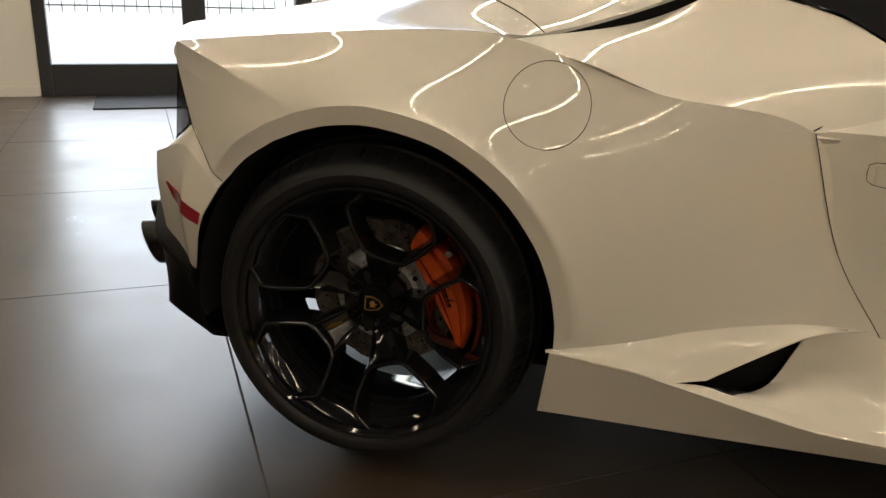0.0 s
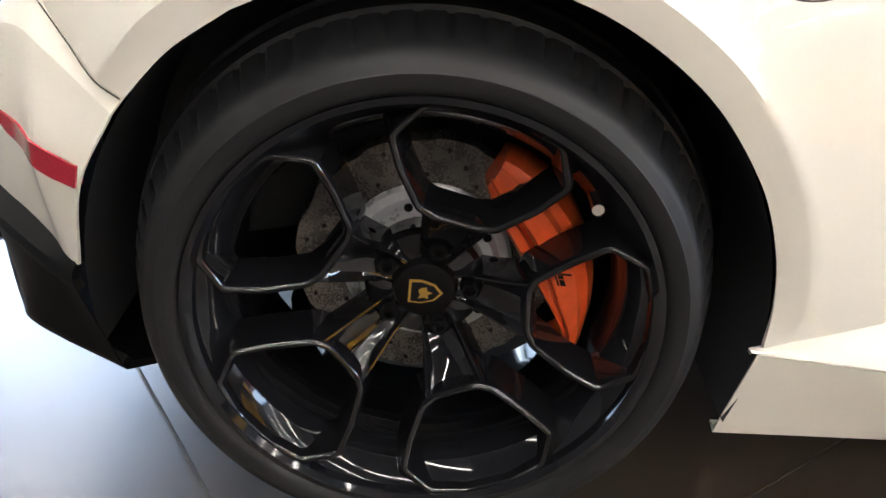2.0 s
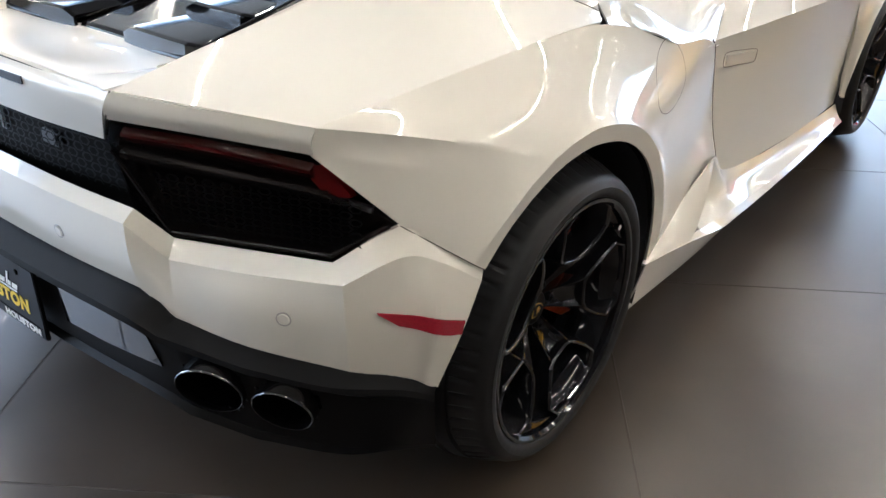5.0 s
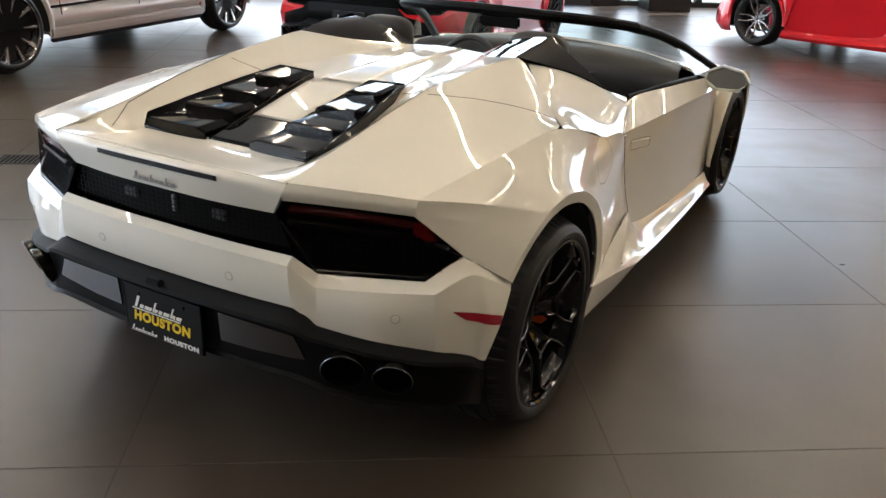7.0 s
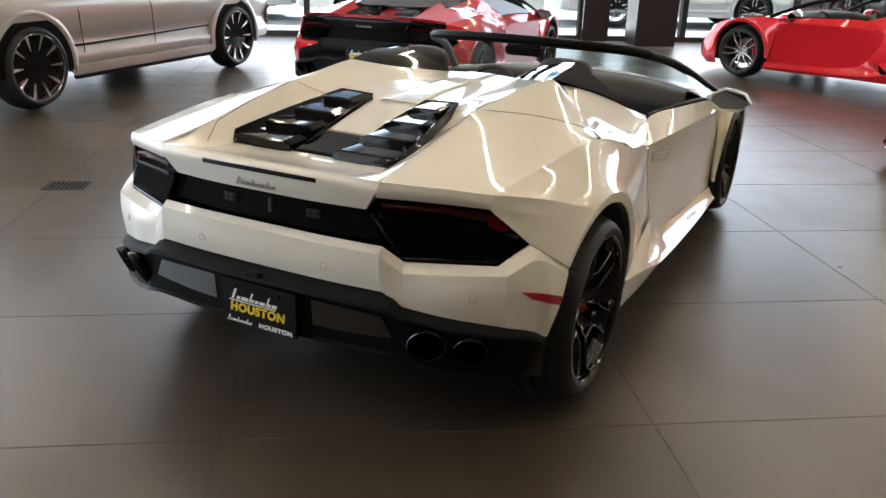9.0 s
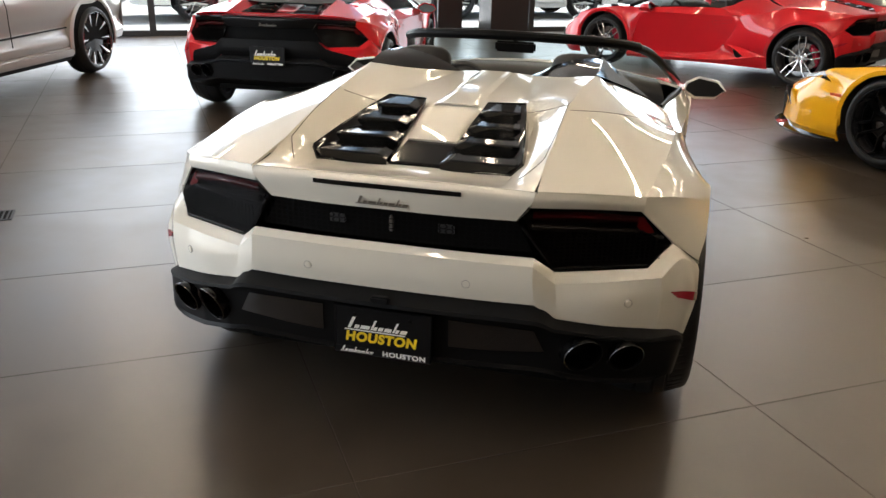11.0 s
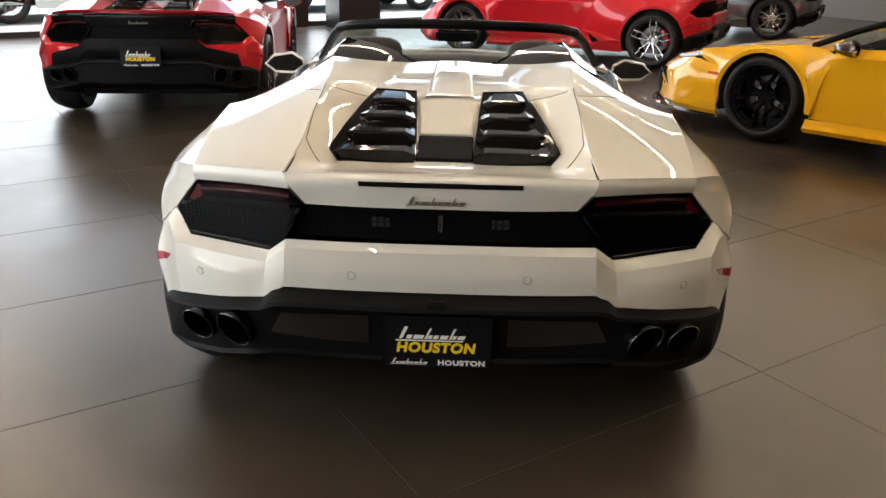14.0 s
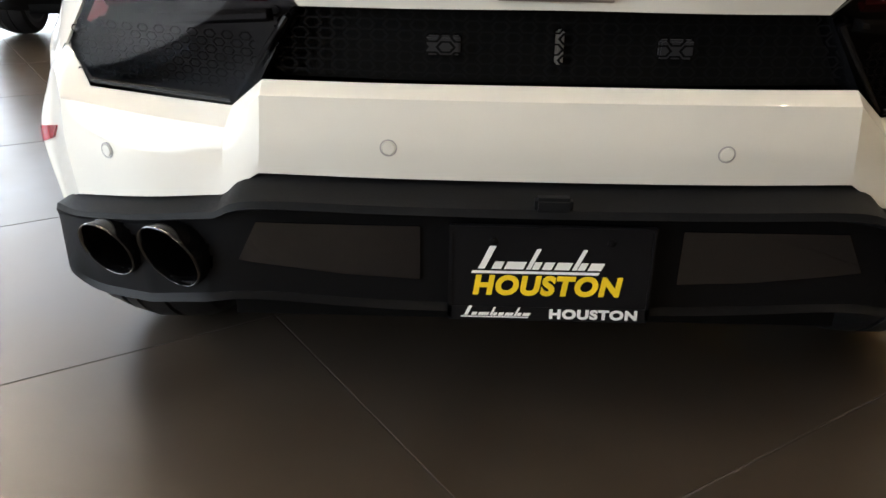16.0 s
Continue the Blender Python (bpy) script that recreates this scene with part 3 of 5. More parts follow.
SHOULDER = [[(.729, -.491, .857), (.752, -.34, .872), (.785, -.07, .895), (.803, .15, .905), (.800, .245, .901), (.759, .314, .903), (.647, .467, .947), (.528, .60, .996)],
            [(.60, -.562, .873), (.60, -.38, .903), (.615, -.15, .938), (.635, .04, .954), (.645, .15, .957), (.630, .27, .963), (.575, .44, .988), (.512, .60, 1.014)],
            [(.434, -.630, .883), (.426, -.42, .918), (.429, -.22, .953), (.433, -.04, .985), (.438, .12, 1.004), (.446, .28, 1.020), (.460, .44, 1.030), (.482, .595, 1.033)]]


def quarter_panels(car, paint):
    angles = (139, 128, 117, 107, 98, 85, 66, 47, 30, 17, 6, -3)
    xa = (.912, .918, .923, .926, .929, .933, .935, .935, .932, .928, .924, .921)
    edge = arch_ring(0, .345, .388, angles, xa)
    flare = arch_ring(0, .345, .424, angles, [x + .006 for x in xa])
    flare[0] = (.907, -.318, .618)
    flare[-1] = (.918, .418, .335)
    crease = [(.825, -.408, .697), (.776, -.452, .755), (.724, -.497, .814), (.729, -.491, .857), (.752, -.34, .872), (.785, -.07, .895), (.803, .15, .905), (.835, .305, .886),
              (.853, .53, .812), (.846, .797, .758), (.850, .866, .553), (.852, .958, .406)]
    low = lerp_rows(flare, crease, .35, .006)
    mid = lerp_rows(flare, crease, .72, .012)
    low[0], mid[0] = lerp_rows(flare[:1], crease[:1], .35)[0], lerp_rows(flare[:1], crease[:1], .72)[0]
    for i in (9, 10, 11):
        low[i], mid[i] = lerp_rows(flare[i:i + 1], crease[i:i + 1], .35, .001)[0], lerp_rows(flare[i:i + 1], crease[i:i + 1], .72, -.002)[0]
    pair("quarter_panel", [edge, flare, low, mid, crease], paint, car, sharp_v=(1,), sharp_u=(2, 3), nu=10, nv=9, heart=(0, .2, .4), relax=700, bulge=((.72, 0, .69), .018, 1), flange=.006)
    # upper face from the tail to the lip of the side inlet, between the ridge and the shoulder crease
    pair("quarter_top", SHOULDER, paint, car, nu=10, nv=14, heart=(0, .2, .3), relax=300, flange=.008)
    for s in (1, -1):
        for line, r in (([(.826, -.410, .697), (.849, -.385, .675), (.879, -.352, .646), (.909, -.320, .618), (.914, -.295, .600)], .0009), ([(.435, -.632, .883), (.417, -.637, .834), (.380, -.623, .790)], .0015),
                        ([(.85, .80, .758), (.854, .865, .553), (.856, .96, .402)], .0010)):
            part("panel_joint", tube(bmesh.new(), spline([(p[0] * s, p[1], p[2]) for p in line], 6), r, 6), seam_dark, car)
    for s in (1, -1):
        q = [(.848, .775, .755), (.846, .84, .752), (.80, .87, .782), (.785, .80, .783), (.80, .765, .778)]
        part("shoulder_fillet", prism(bmesh.new(), [(p[0] * s, p[1], p[2] - .003) for p in q], (-.01 * s, 0, -.02)), paint, car)
        part("panel_joint", tube(bmesh.new(), spline([((x) * s, y, z + .0015) for x, y, z in ((.847, .797, .761), (.818, .835, .777), (.798, .90, .800), (.782, .99, .825))], 5), .0016, 6), seam_dark, car)
        tree = skin(SHOULDER if s > 0 else flip(SHOULDER), 10, 14, relax=300)
        seam = spline([(.440 * s, .03, .98), (.50 * s, .09, .965), (.566 * s, .155, .950), (.672 * s, .245, .925), (.757 * s, .312, .903)], 8)
        part("panel_joint", tube(bmesh.new(), laid(tree, seam, .0002), .0013, 6), seam_dark, car)
    # fuel flap: a thin ring joint and the round lid
    ring = bmesh.new()
    for k in range(48):
        a, b = 2 * math.pi * k / 48, 2 * math.pi * (k + 1) / 48
        pts = []
        for ang, r in ((a, .0768), (b, .0768), (b, .0752), (a, .0752)):
            y, z = .347 + r * math.cos(ang), .788 + r * math.sin(ang)
            pts.append(ring.verts.new((side_x(y, z) + .002, y, z)))
        ring.faces.new(pts)
    part("fuel_flap", ring, seam_dark, car, "round fuel flap joint")
    for s in (1, -1):
        bm = bmesh.new()
        hole = lathe(bm, [(-.31, .0), (-.31, .389), (-.010, .389)], 72, (.922, 0, .345))
        for v in hole.verts:
            if v.co.y < -.15 and v.co.z < .60:
                v.co.x = min(v.co.x, .868)
            v.co.x *= s
        bmesh.ops.delete(hole, geom=[v for v in hole.verts if v.co.z < (.25 if v.co.y < -.1 else .19)], context="VERTS")
        part("wheel_arch_liner", hole, liner_black, car)


def side_x(y, z):
    """Where the rear flank lies outward at a place of the fuel flap."""
    return .932 - .55 * max(z - .765, 0) ** 1.25 - .05 * (y - .30) ** 2 - .02 * (y - .27)


def deck(car, paint):
    """Engine cover with two louvred vents and the buttress humps."""
    rows = [[(0, -.634, .885), (.09, -.634, .885), (.20, -.634, .885), (.32, -.634, .884), (.375, -.634, .884), (.424, -.634, .883)],
            [(0, -.52, .861), (.09, -.52, .861), (.20, -.52, .861), (.32, -.52, .866), (.375, -.52, .874), (.426, -.52, .890)],
            [(0, -.39, .840), (.09, -.39, .840), (.20, -.39, .838), (.32, -.39, .858), (.375, -.39, .892), (.428, -.39, .922)],
            [(0, -.17, .880), (.09, -.17, .880), (.20, -.17, .872), (.32, -.17, .894), (.375, -.17, .929), (.430, -.17, .966)],
            [(0, .05, .920), (.095, .05, .920), (.20, .05, .910), (.315, .05, .924), (.375, .05, .968), (.432, .05, 1.002)],
            [(0, .19, .946), (.10, .19, .948), (.19, .19, .954), (.268, .185, .965), (.36, .17, .985), (.441, .15, 1.008)],
            [(0, .42, .959), (.095, .42, .959), (.16, .42, .959), (.238, .42, .967), (.345, .38, .996), (.455, .34, 1.024)],
            [(0, .68, .966), (.09, .68, .966), (.145, .68, .964), (.206, .68, .966), (.330, .53, .998), (.468, .46, 1.031)],
            [(0, .955, .969), (.085, .955, .969), (.135, .95, .967), (.178, .943, .966), (.322, .694, 1.002), (.479, .57, 1.034)]]
    part("engine_cover", patch([both(r) for r in rows], nu=8, nv=8, sharp_u=(2, 8), heart=(0, 0, .2), relax=60, flange=.006), paint, car)
    tree = skin([both(r) for r in rows], 8, 8, (2, 8), relax=60)
    seam = [(x, .135 - .30 * max(abs(x) - .30, 0) ** 1.0, .96) for x in (-.432, -.40, -.33, -.24, -.16, -.08, 0, .08, .16, .24, .33, .40, .432)]
    part("lid_front_joint", tube(bmesh.new(), spline(laid(tree, seam, .0002), 4), .0013, 6), seam_dark, car)
    # body-coloured lid panel between the vents, its rear edge standing over the black bar
    rr = [both([(0, y, z), (w * .93, y, z), (w, y, z - .004)]) for y, z, w in ((-.168, .893, .087), (-.02, .921, .096), (.128, .947, .107))]
    part("lid_panel", patch(rr, nu=3, nv=4, sharp_u=(1, 3), flange=.012, heart=(0, 0, .5)), paint, car)
    # raised spine between the humps
    rr = [both([(0, y, z + .007), (.098 * k * .8, y, z + .007), (.098 * k, y, z - .004)]) for y, z, k in ((.20, .945, 1.0), (.26, .949, .97), (.57, .962, .9), (.94, .968, .86))]
    part("deck_spine", patch(rr, nu=3, nv=4, sharp_u=(1, 3), flange=.004, heart=(0, .6, .5)), paint, car)
    top = [(.500, .66, 1.003), (.545, .74, .983), (.60, .86, .945), (.66, .915, .912), (.712, .962, .880), (.755, 1.09, .838)]
    mid = [(.630, .49, .928), (.665, .56, .905), (.715, .63, .880), (.745, .75, .866), (.772, .86, .852), (.782, 1.0, .832)]
    low = [(.815, .258, .892), (.851, .41, .856), (.853, .53, .812), (.85, .665, .781), (.846, .795, .758), (.80, .98, .790)]
    pair("buttress_side", [top, mid, low], paint, car, nu=9, nv=10, heart=(0, .6, .4), relax=60, flange=.004)
    for s in (1, -1):
        # slot of the inlet, under the lip of the shoulder
        lip = [(.800 * s, .25, .892), (.757 * s, .318, .897), (.647 * s, .470, .941), (.528 * s, .60, .990)]
        back = [(.812 * s, .265, .886), (.745 * s, .375, .893), (.632 * s, .50, .922), (.500 * s, .67, .995)]
        deep = [((p[0] + q[0]) / 2 - .012 * s, (p[1] + q[1]) / 2, (p[2] + q[2]) / 2 - .035) for p, q in zip(lip, back)]
        part("side_inlet", patch([lip, deep, back], nu=5, nv=4, flange=0), dark_void, car, "dark side air inlet")
    # ridge of the engine cover that the two lids share
    for s in (1, -1):
        line = [(.360 * s, -.495, .872), (.419 * s, -.379, .914), (.428 * s, -.17, .964), (.434 * s, .03, .992), (.436 * s, .10, 1.002)]
        part("lid_joint", tube(bmesh.new(), laid(tree, spline(line, 8, (1,)), .0003), .0015, 6), seam_dark, car)
        # black glazed cap on each hump
        T, I, O, E = (.481, .924, 1.063), (.165, .945, .966), (.484, .580, 1.034), (.712, .965, .882)
        n, b = (.60, .855, .951), (.47, .98, .93)
        rear = [[O, (.40, .632, 1.019), (.30, .735, .996), I], [(.486, .74, 1.057), (.40, .77, 1.044), (.29, .845, 1.014), (.178, .944, .972)], [T, (.40, .910, 1.058), (.29, .93, 1.027), (.19, .948, .978)]]
        part("hump_cap", patch(rear if s > 0 else flip(rear), nu=5, nv=4, flange=.008, heart=(.3 * s, 1.2, .9)), gloss_black, car, "gloss black hump cap")
        tri = ((O, n, T), (n, E, T), (E, b, T), (b, I, T))
        bm = bmesh.new()
        for f in tri:
            q = [bm.verts.new((p[0] * s, p[1], p[2] + .003)) for p in f]
            bm.faces.new(q if s > 0 else q[::-1])
        bmesh.ops.remove_doubles(bm, verts=bm.verts, dist=1e-4)
        bmesh.ops.bevel(bm, geom=[e for e in bm.edges if len(e.link_faces) == 2], offset=.006, segments=2, affect="EDGES")
        part("hump_facet", bm, gloss_black, car, "gloss black facets beside the hump", smooth=20)
        # vent: a sunken frame and four stepped blades
        rr = [[(.087, -.376, .842), (.20, -.398, .850), (.300, -.408, .857), (.320, -.406, .861), (.346, -.366, .889)],
              [(.098, -.19, .886), (.17, -.19, .892), (.25, -.19, .901), (.300, -.19, .909), (.325, -.19, .917)],
              [(.109, .01, .928), (.16, .01, .931), (.22, .01, .936), (.275, .01, .942), (.294, .01, .947)],
              [(.121, .190, .962), (.16, .190, .963), (.20, .188, .965), (.245, .186, .967), (.264, .184, .969)]]
        rr = [[(p[0] * s, p[1], p[2] + .005) for p in r] for r in rr]
        part("engine_vent", patch(rr, nu=3, nv=3, flange=.03, heart=(.2 * s, 0, .5)), vent_black, car, "black louvred engine vent", smooth=20)
        part("vent_rim", tube(bmesh.new(), [Vector(p) for p in (rr[0][0], rr[0][2], rr[0][3], rr[0][4], rr[1][4], rr[2][4], rr[3][4], rr[3][0], rr[2][0], rr[1][0], rr[0][0])], .0028, 6), vent_black, car)
        for k in range(4):
            y0, y1 = -.384 + .1440 * k, -.384 + .1440 * k + .150 - .004 * k
            z0 = .880 + .0262 * k
            a0, a1 = .089 + .0095 * k, .089 + .0095 * (k + 1)
            b0, b1 = (.322, .305, .282, .257)[k], (.310, .288, .263, .242)[k]
            tip = y0 - .020
            r = [[(a0 * s, y0, z0 - .034), ((a0 + .030) * s, y0 - .005, z0 - .034), ((b0 - .012) * s, tip, z0 - .030), ((b0 + .010) * s, tip + .016, z0 - .026)],
                 [(a0 * s, y0, z0 - .010), ((a0 + .030) * s, y0 - .004, z0 + .003), ((b0 - .012) * s, tip + .002, z0 + .007), ((b0 + .010) * s, tip + .018, z0 + .003)],
                 [(a0 * s, y0 + .009, z0 - .007), ((a0 + .030) * s, y0 + .006, z0 + .006), ((b0 - .013) * s, tip + .012, z0 + .010), ((b0 + .008) * s, tip + .026, z0 + .006)],
                 [(a1 * s, y1, z0 - .003), ((a1 + .030) * s, y1, z0 + .009), ((b1 - .010) * s, y1 - .012, z0 + .013), ((b1 + .008) * s, y1 - .008, z0 + .010)]]
            part("vent_blade", patch(r, nu=1, nv=1, sharp_u=(1, 2), sharp_v=(1, 2), flange=.010, heart=(0, y0, .5)), vent_black, car, smooth=12)
    rr = [both([(0, y, z), (.083, y, z), (.088, y, z - .004)]) for y, z in ((-.374, .842), (-.372, .856), (-.364, .862), (-.245, .8755), (-.166, .8865))]
    part("centre_vent_bar", patch(rr, nu=2, nv=2, sharp_u=(1, 3), sharp_v=(1, 2), flange=.006, heart=(0, -.2, .5)), vent_black, car, smooth=25)


def tail(car, paint, plate=True, bumper_paint=None):
    # upper rear panel with brake light
    rows = [both([(0, -.648, .884), (.22, -.646, .884), (.430, -.632, .882)]), both([(0, -.664, .866), (.22, -.661, .864), (.422, -.642, .853)]), both([(0, -.652, .792), (.20, -.645, .790), (.378, -.624, .789)])]
    part("rear_panel", patch(rows, nu=5, nv=5, heart=(0, 0, .8)), panel_black if bumper_paint else paint, car)
    tree = skin(rows, 5, 5)
    xs = (-.224, -.11, 0, .11, .224)
    part("brake_light_bar", plaque([[(x, -.66, .869) for x in xs], [(x, -.66, .856) for x in xs]], tree, .003), lens_dark, car, "slim dark high brake light")
    part("tail_badge", script_strokes(bmesh.new(), lambda u, v: laid(tree, [(u - .095, -.66, .803 + v)], .004)[0], .185, .028, .003), badge_metal, car, "script badge drawn as plain metal strokes")
    for s in (1, -1):
        # painted brow over the lamp
        t = [(.434, -.633, .882), (.58, -.577, .873), (.731, -.489, .8575)]
        l = [(.416, -.636, .835), (.57, -.574, .829), (.728, -.494, .8145)]
        rows = [t, lerp_rows(t, l, .5, 0, 0), l]
        rows[1] = [(p[0], p[1] - .008, p[2]) for p in rows[1]]
        part("lamp_brow", patch(rows if s > 0 else flip(rows), nu=4, nv=4, heart=(0, 0, .8)), panel_black if bumper_paint else paint, car)
        # lamp: dark bowl, red light guide, mesh and slanting divider
        out = [(.380, -.618, .790), (.418, -.630, .833), (.722, -.494, .812), (.822, -.406, .695), (.757, -.488, .641), (.495, -.595, .638), (.440, -.622, .684)]
        rear = [(p[0] * .97, p[1] + .055, p[2]) for p in out]
        bm = bmesh.new()
        a = [bm.verts.new((p[0] * s, p[1], p[2])) for p in out]
        b = [bm.verts.new((p[0] * s, p[1], p[2])) for p in rear]
        for i in range(7):
            bm.faces.new((a[i], a[(i + 1) % 7], b[(i + 1) % 7], b[i]))
        bm.faces.new(b)
        lamp = part("tail_lamp", bm, lens_dark, car, "smoked tail lamp", smooth=20)
        bm = bmesh.new()
        c = [(.425, -.612, .806), (.57, -.556, .803), (.715, -.482, .782)]
        g = patch([[(p[0] * s, p[1], p[2] + .013) for p in c], [(p[0] * s, p[1] - .010, p[2]) for p in c], [(p[0] * s, p[1], p[2] - .013) for p in c]], nu=4, nv=4, heart=(0, 0, .8), bm=bm)
        part("light_guide", g, lens_red, lamp, "dark red light guide")
        q = [(.700, -.486, .788), (.728, -.470, .792), (.764, -.452, .742), (.736, -.470, .735), (.712, -.484, .765)]
        part("corner_light", prism(bmesh.new(), [(p[0] * s, p[1], p[2]) for p in q], (0, .012, 0)), lens_bright, lamp, "red corner light")
        part("lamp_blade", bar(bmesh.new(), (.655 * s, -.510, .757), (.792 * s, -.440, .722), .004, .010, .012, .012, up=(.30 * s, -.95, 0)), frame_metal, lamp)
        for p, q, w in (((.425, -.628, .775), (.735, -.480, .742), .018), ((.398, -.628, .775), (.490, -.600, .645), .010), ((.735, -.480, .742), (.815, -.412, .697), .012), ((.495, -.601, .646), (.752, -.494, .650), .010), ((.752, -.494, .650), (.812, -.420, .694), .008)):
            bm = bar(bmesh.new(), (p[0] * s, p[1], p[2]), (q[0] * s, q[1], q[2]), w, w, .02, .02, up=(.30 * s, -.95, 0))
            part("lamp_divider", bm, lens_dark, lamp)
        net = bmesh.new()
        honeycomb(net, lambda u, v: (s * (.45 + .34 * u), -.612 + .125 * u + .02 * u * u + .01, .66 + .092 * v - .02 * u * (1 - v) * 0), .34, .092, .020, .0032)
        part("lamp_mesh", net, dark_void, lamp)
        bm = bmesh.new()
        bm.faces.new([bm.verts.new((p[0] * s, p[1] - .003, p[2])) for p in out])
        bmesh.ops.triangulate(bm, faces=bm.faces)
        part("lamp_glass", bm, lamp_cover, lamp, smooth=80).visible_shadow = False
    # dark mesh band between the lamps
    rows = [both([(0, -.60, .79), (.2, -.595, .79), (.39, -.575, .79)]), both([(0, -.60, .68), (.2, -.595, .68), (.44, -.57, .68)])]
    part("grille_back", patch(rows, nu=3, nv=2, flange=0), dark_void, car)
    net = bmesh.new()
    honeycomb(net, lambda u, v: (-.42 + .84 * u, -.632 + .03 * (2 * u - 1) ** 2, .690 + .097 * v), .84, .097, .026, .004)
    part("rear_grille", net, satin_black, car, "black honeycomb grille")
    for x in () if bumper_paint else (-.17, 0, .17):
        ob = part("grille_insert", boxed(((x, -.606, .735), (.05 if x else .012, .012, .028 if x else .05)), bevel=.003), frame_metal if x else steel, car, "dull metal behind the grille")
    # painted bumper
    bump = rows = [[(0, -.642, .684), (.25, -.640, .684), (.437, -.627, .684), (.494, -.597, .637), (.62, -.545, .638), (.756, -.492, .641), (.822, -.403, .699), (.848, -.366, .676), (.906, -.288, .608)],
            [(0, -.668, .666), (.25, -.664, .666), (.438, -.651, .665), (.502, -.618, .607), (.64, -.577, .615), (.799, -.515, .625), (.846, -.425, .655), (.882, -.372, .635), (.915, -.306, .585)],
            [(0, -.671, .60), (.25, -.667, .60), (.442, -.653, .60), (.508, -.624, .562), (.65, -.592, .56), (.803, -.515, .555), (.865, -.430, .545), (.900, -.398, .54), (.914, -.3535, .505)],
            [(0, -.664, .545), (.25, -.660, .545), (.448, -.646, .545), (.512, -.628, .503), (.65, -.588, .483), (.799, -.505, .456), (.858, -.425, .423), (.878, -.402, .404), (.889, -.3845, .397)]]
    part("rear_bumper", patch([both(r) for r in rows], nu=5, nv=5, sharp_u=(8 - 5, 8 - 3, 8 - 2, 8 + 2, 8 + 3, 8 + 5), sharp_v=(1,), heart=(0, .2, .6), flange=.004), paint, car, smooth=10)
    if bumper_paint:
        high = [(0, -.678, .692), (.25, -.676, .692), (.437, -.664, .690), (.500, -.652, .628), (.64, -.606, .590), (.74, -.560, .560)]
        deep = [(0, -.690, .60), (.25, -.686, .60), (.442, -.670, .60), (.506, -.650, .560), (.65, -.610, .535), (.75, -.562, .515)]
        base = [(0, -.666, .545), (.25, -.662, .545), (.450, -.648, .545), (.512, -.634, .503), (.65, -.594, .483), (.76, -.540, .462)]
        part("tail_panel", patch([both(r) for r in (high, deep, base)], nu=5, nv=4, sharp_u=(5 - 3, 5 - 2, 5 + 2, 5 + 3), heart=(0, .2, .6)), bumper_paint, car, "black centre panel of the tail", smooth=18)
        wing = [both([(0, -.650 - d, .905 + h), (.30, -.640 - d, .903 + h), (.56, -.575 - d, .893 + h), (.72, -.49 - d * .4, .872 + h * .3)]) for d, h in ((-.10, -.018), (0, .008), (.015, .010), (.010, -.004))]
        part("tail_spoiler", patch(wing, nu=4, nv=3, sharp_v=(1, 2), heart=(0, 0, .8)), paint, car, "raised tail spoiler lip")
    for s in (1, -1):
        tree = skin([both(r) for r in bump], 5, 5, (3, 5, 6, 10, 11, 13), (1,))
        up_line = [(.832 * s, -.474, .569), (.853 * s, -.445, .561), (.888 * s, -.402, .550), (.905 * s, -.370, .537), (.912 * s, -.349, .528)]
        low_line = [(.833 * s, -.473, .566), (.853 * s, -.445, .540), (.888 * s, -.404, .523), (.904 * s, -.378, .511), (.911 * s, -.355, .504)]
        part("side_reflector", plaque([up_line, low_line], tree, .003), reflector_red, car, "red side reflector")
        for x, y, z in ((.248, -.669, .594), (.712, -.562, .552)):
            at = laid(tree, [(x * s, y, z)], 0.0)[0]
            n = laid(tree, [(x * s, y, z)], 1.0)[0] - at
            m = Matrix.Translation(at) @ n.to_track_quat("X", "Z").to_matrix().to_4x4()
            ob = part("parking_sensor", lathe(bmesh.new(), [(-.006, .0098), (.001, .0098), (.0022, .0090), (.0025, 0)], 24), paint, car)
            ob.matrix_local = m
            part("sensor_ring", lathe(bmesh.new(), [(-.003, .0132), (.0010, .0130), (.0010, .0112), (-.003, .0108)], 24), beige_paint, ob)
    # black diffuser: shelf, sunken face, lower lip
    up = [(0, -.638, .548), (.25, -.633, .548), (.449, -.62, .548), (.511, -.612, .506), (.65, -.570, .486), (.797, -.486, .459), (.855, -.418, .426), (.888, -.387, .40)]
    edge = [(0, -.705, .515), (.25, -.700, .515), (.452, -.690, .515), (.515, -.672, .490), (.66, -.616, .462), (.785, -.540, .438), (.866, -.452, .420), (.890, -.394, .385)]
    lip = [(0, -.709, .503), (.25, -.703, .503), (.452, -.693, .503), (.517, -.675, .480), (.66, -.619, .453), (.788, -.542, .429), (.870, -.452, .408), (.891, -.394, .372)]
    sunk = [(0, -.674, .492), (.25, -.667, .492), (.44, -.658, .490), (.53, -.645, .470), (.66, -.610, .444), (.782, -.533, .420), (.868, -.449, .396), (.889, -.392, .36)]
    low = [(0, -.664, .341), (.25, -.659, .342), (.46, -.650, .348), (.548, -.640, .338), (.66, -.590, .310), (.784, -.514, .292), (.857, -.468, .304), (.874, -.366, .248)]
    foot = [(0, -.676, .331), (.25, -.671, .332), (.46, -.662, .339), (.548, -.652, .327), (.66, -.600, .299), (.784, -.522, .281), (.856, -.466, .292), (.870, -.362, .238)]
    under = [(p[0] * .9, -.30, .20) for p in foot]
    corners = (7 - 4, 7 - 3, 7 + 3, 7 + 4)
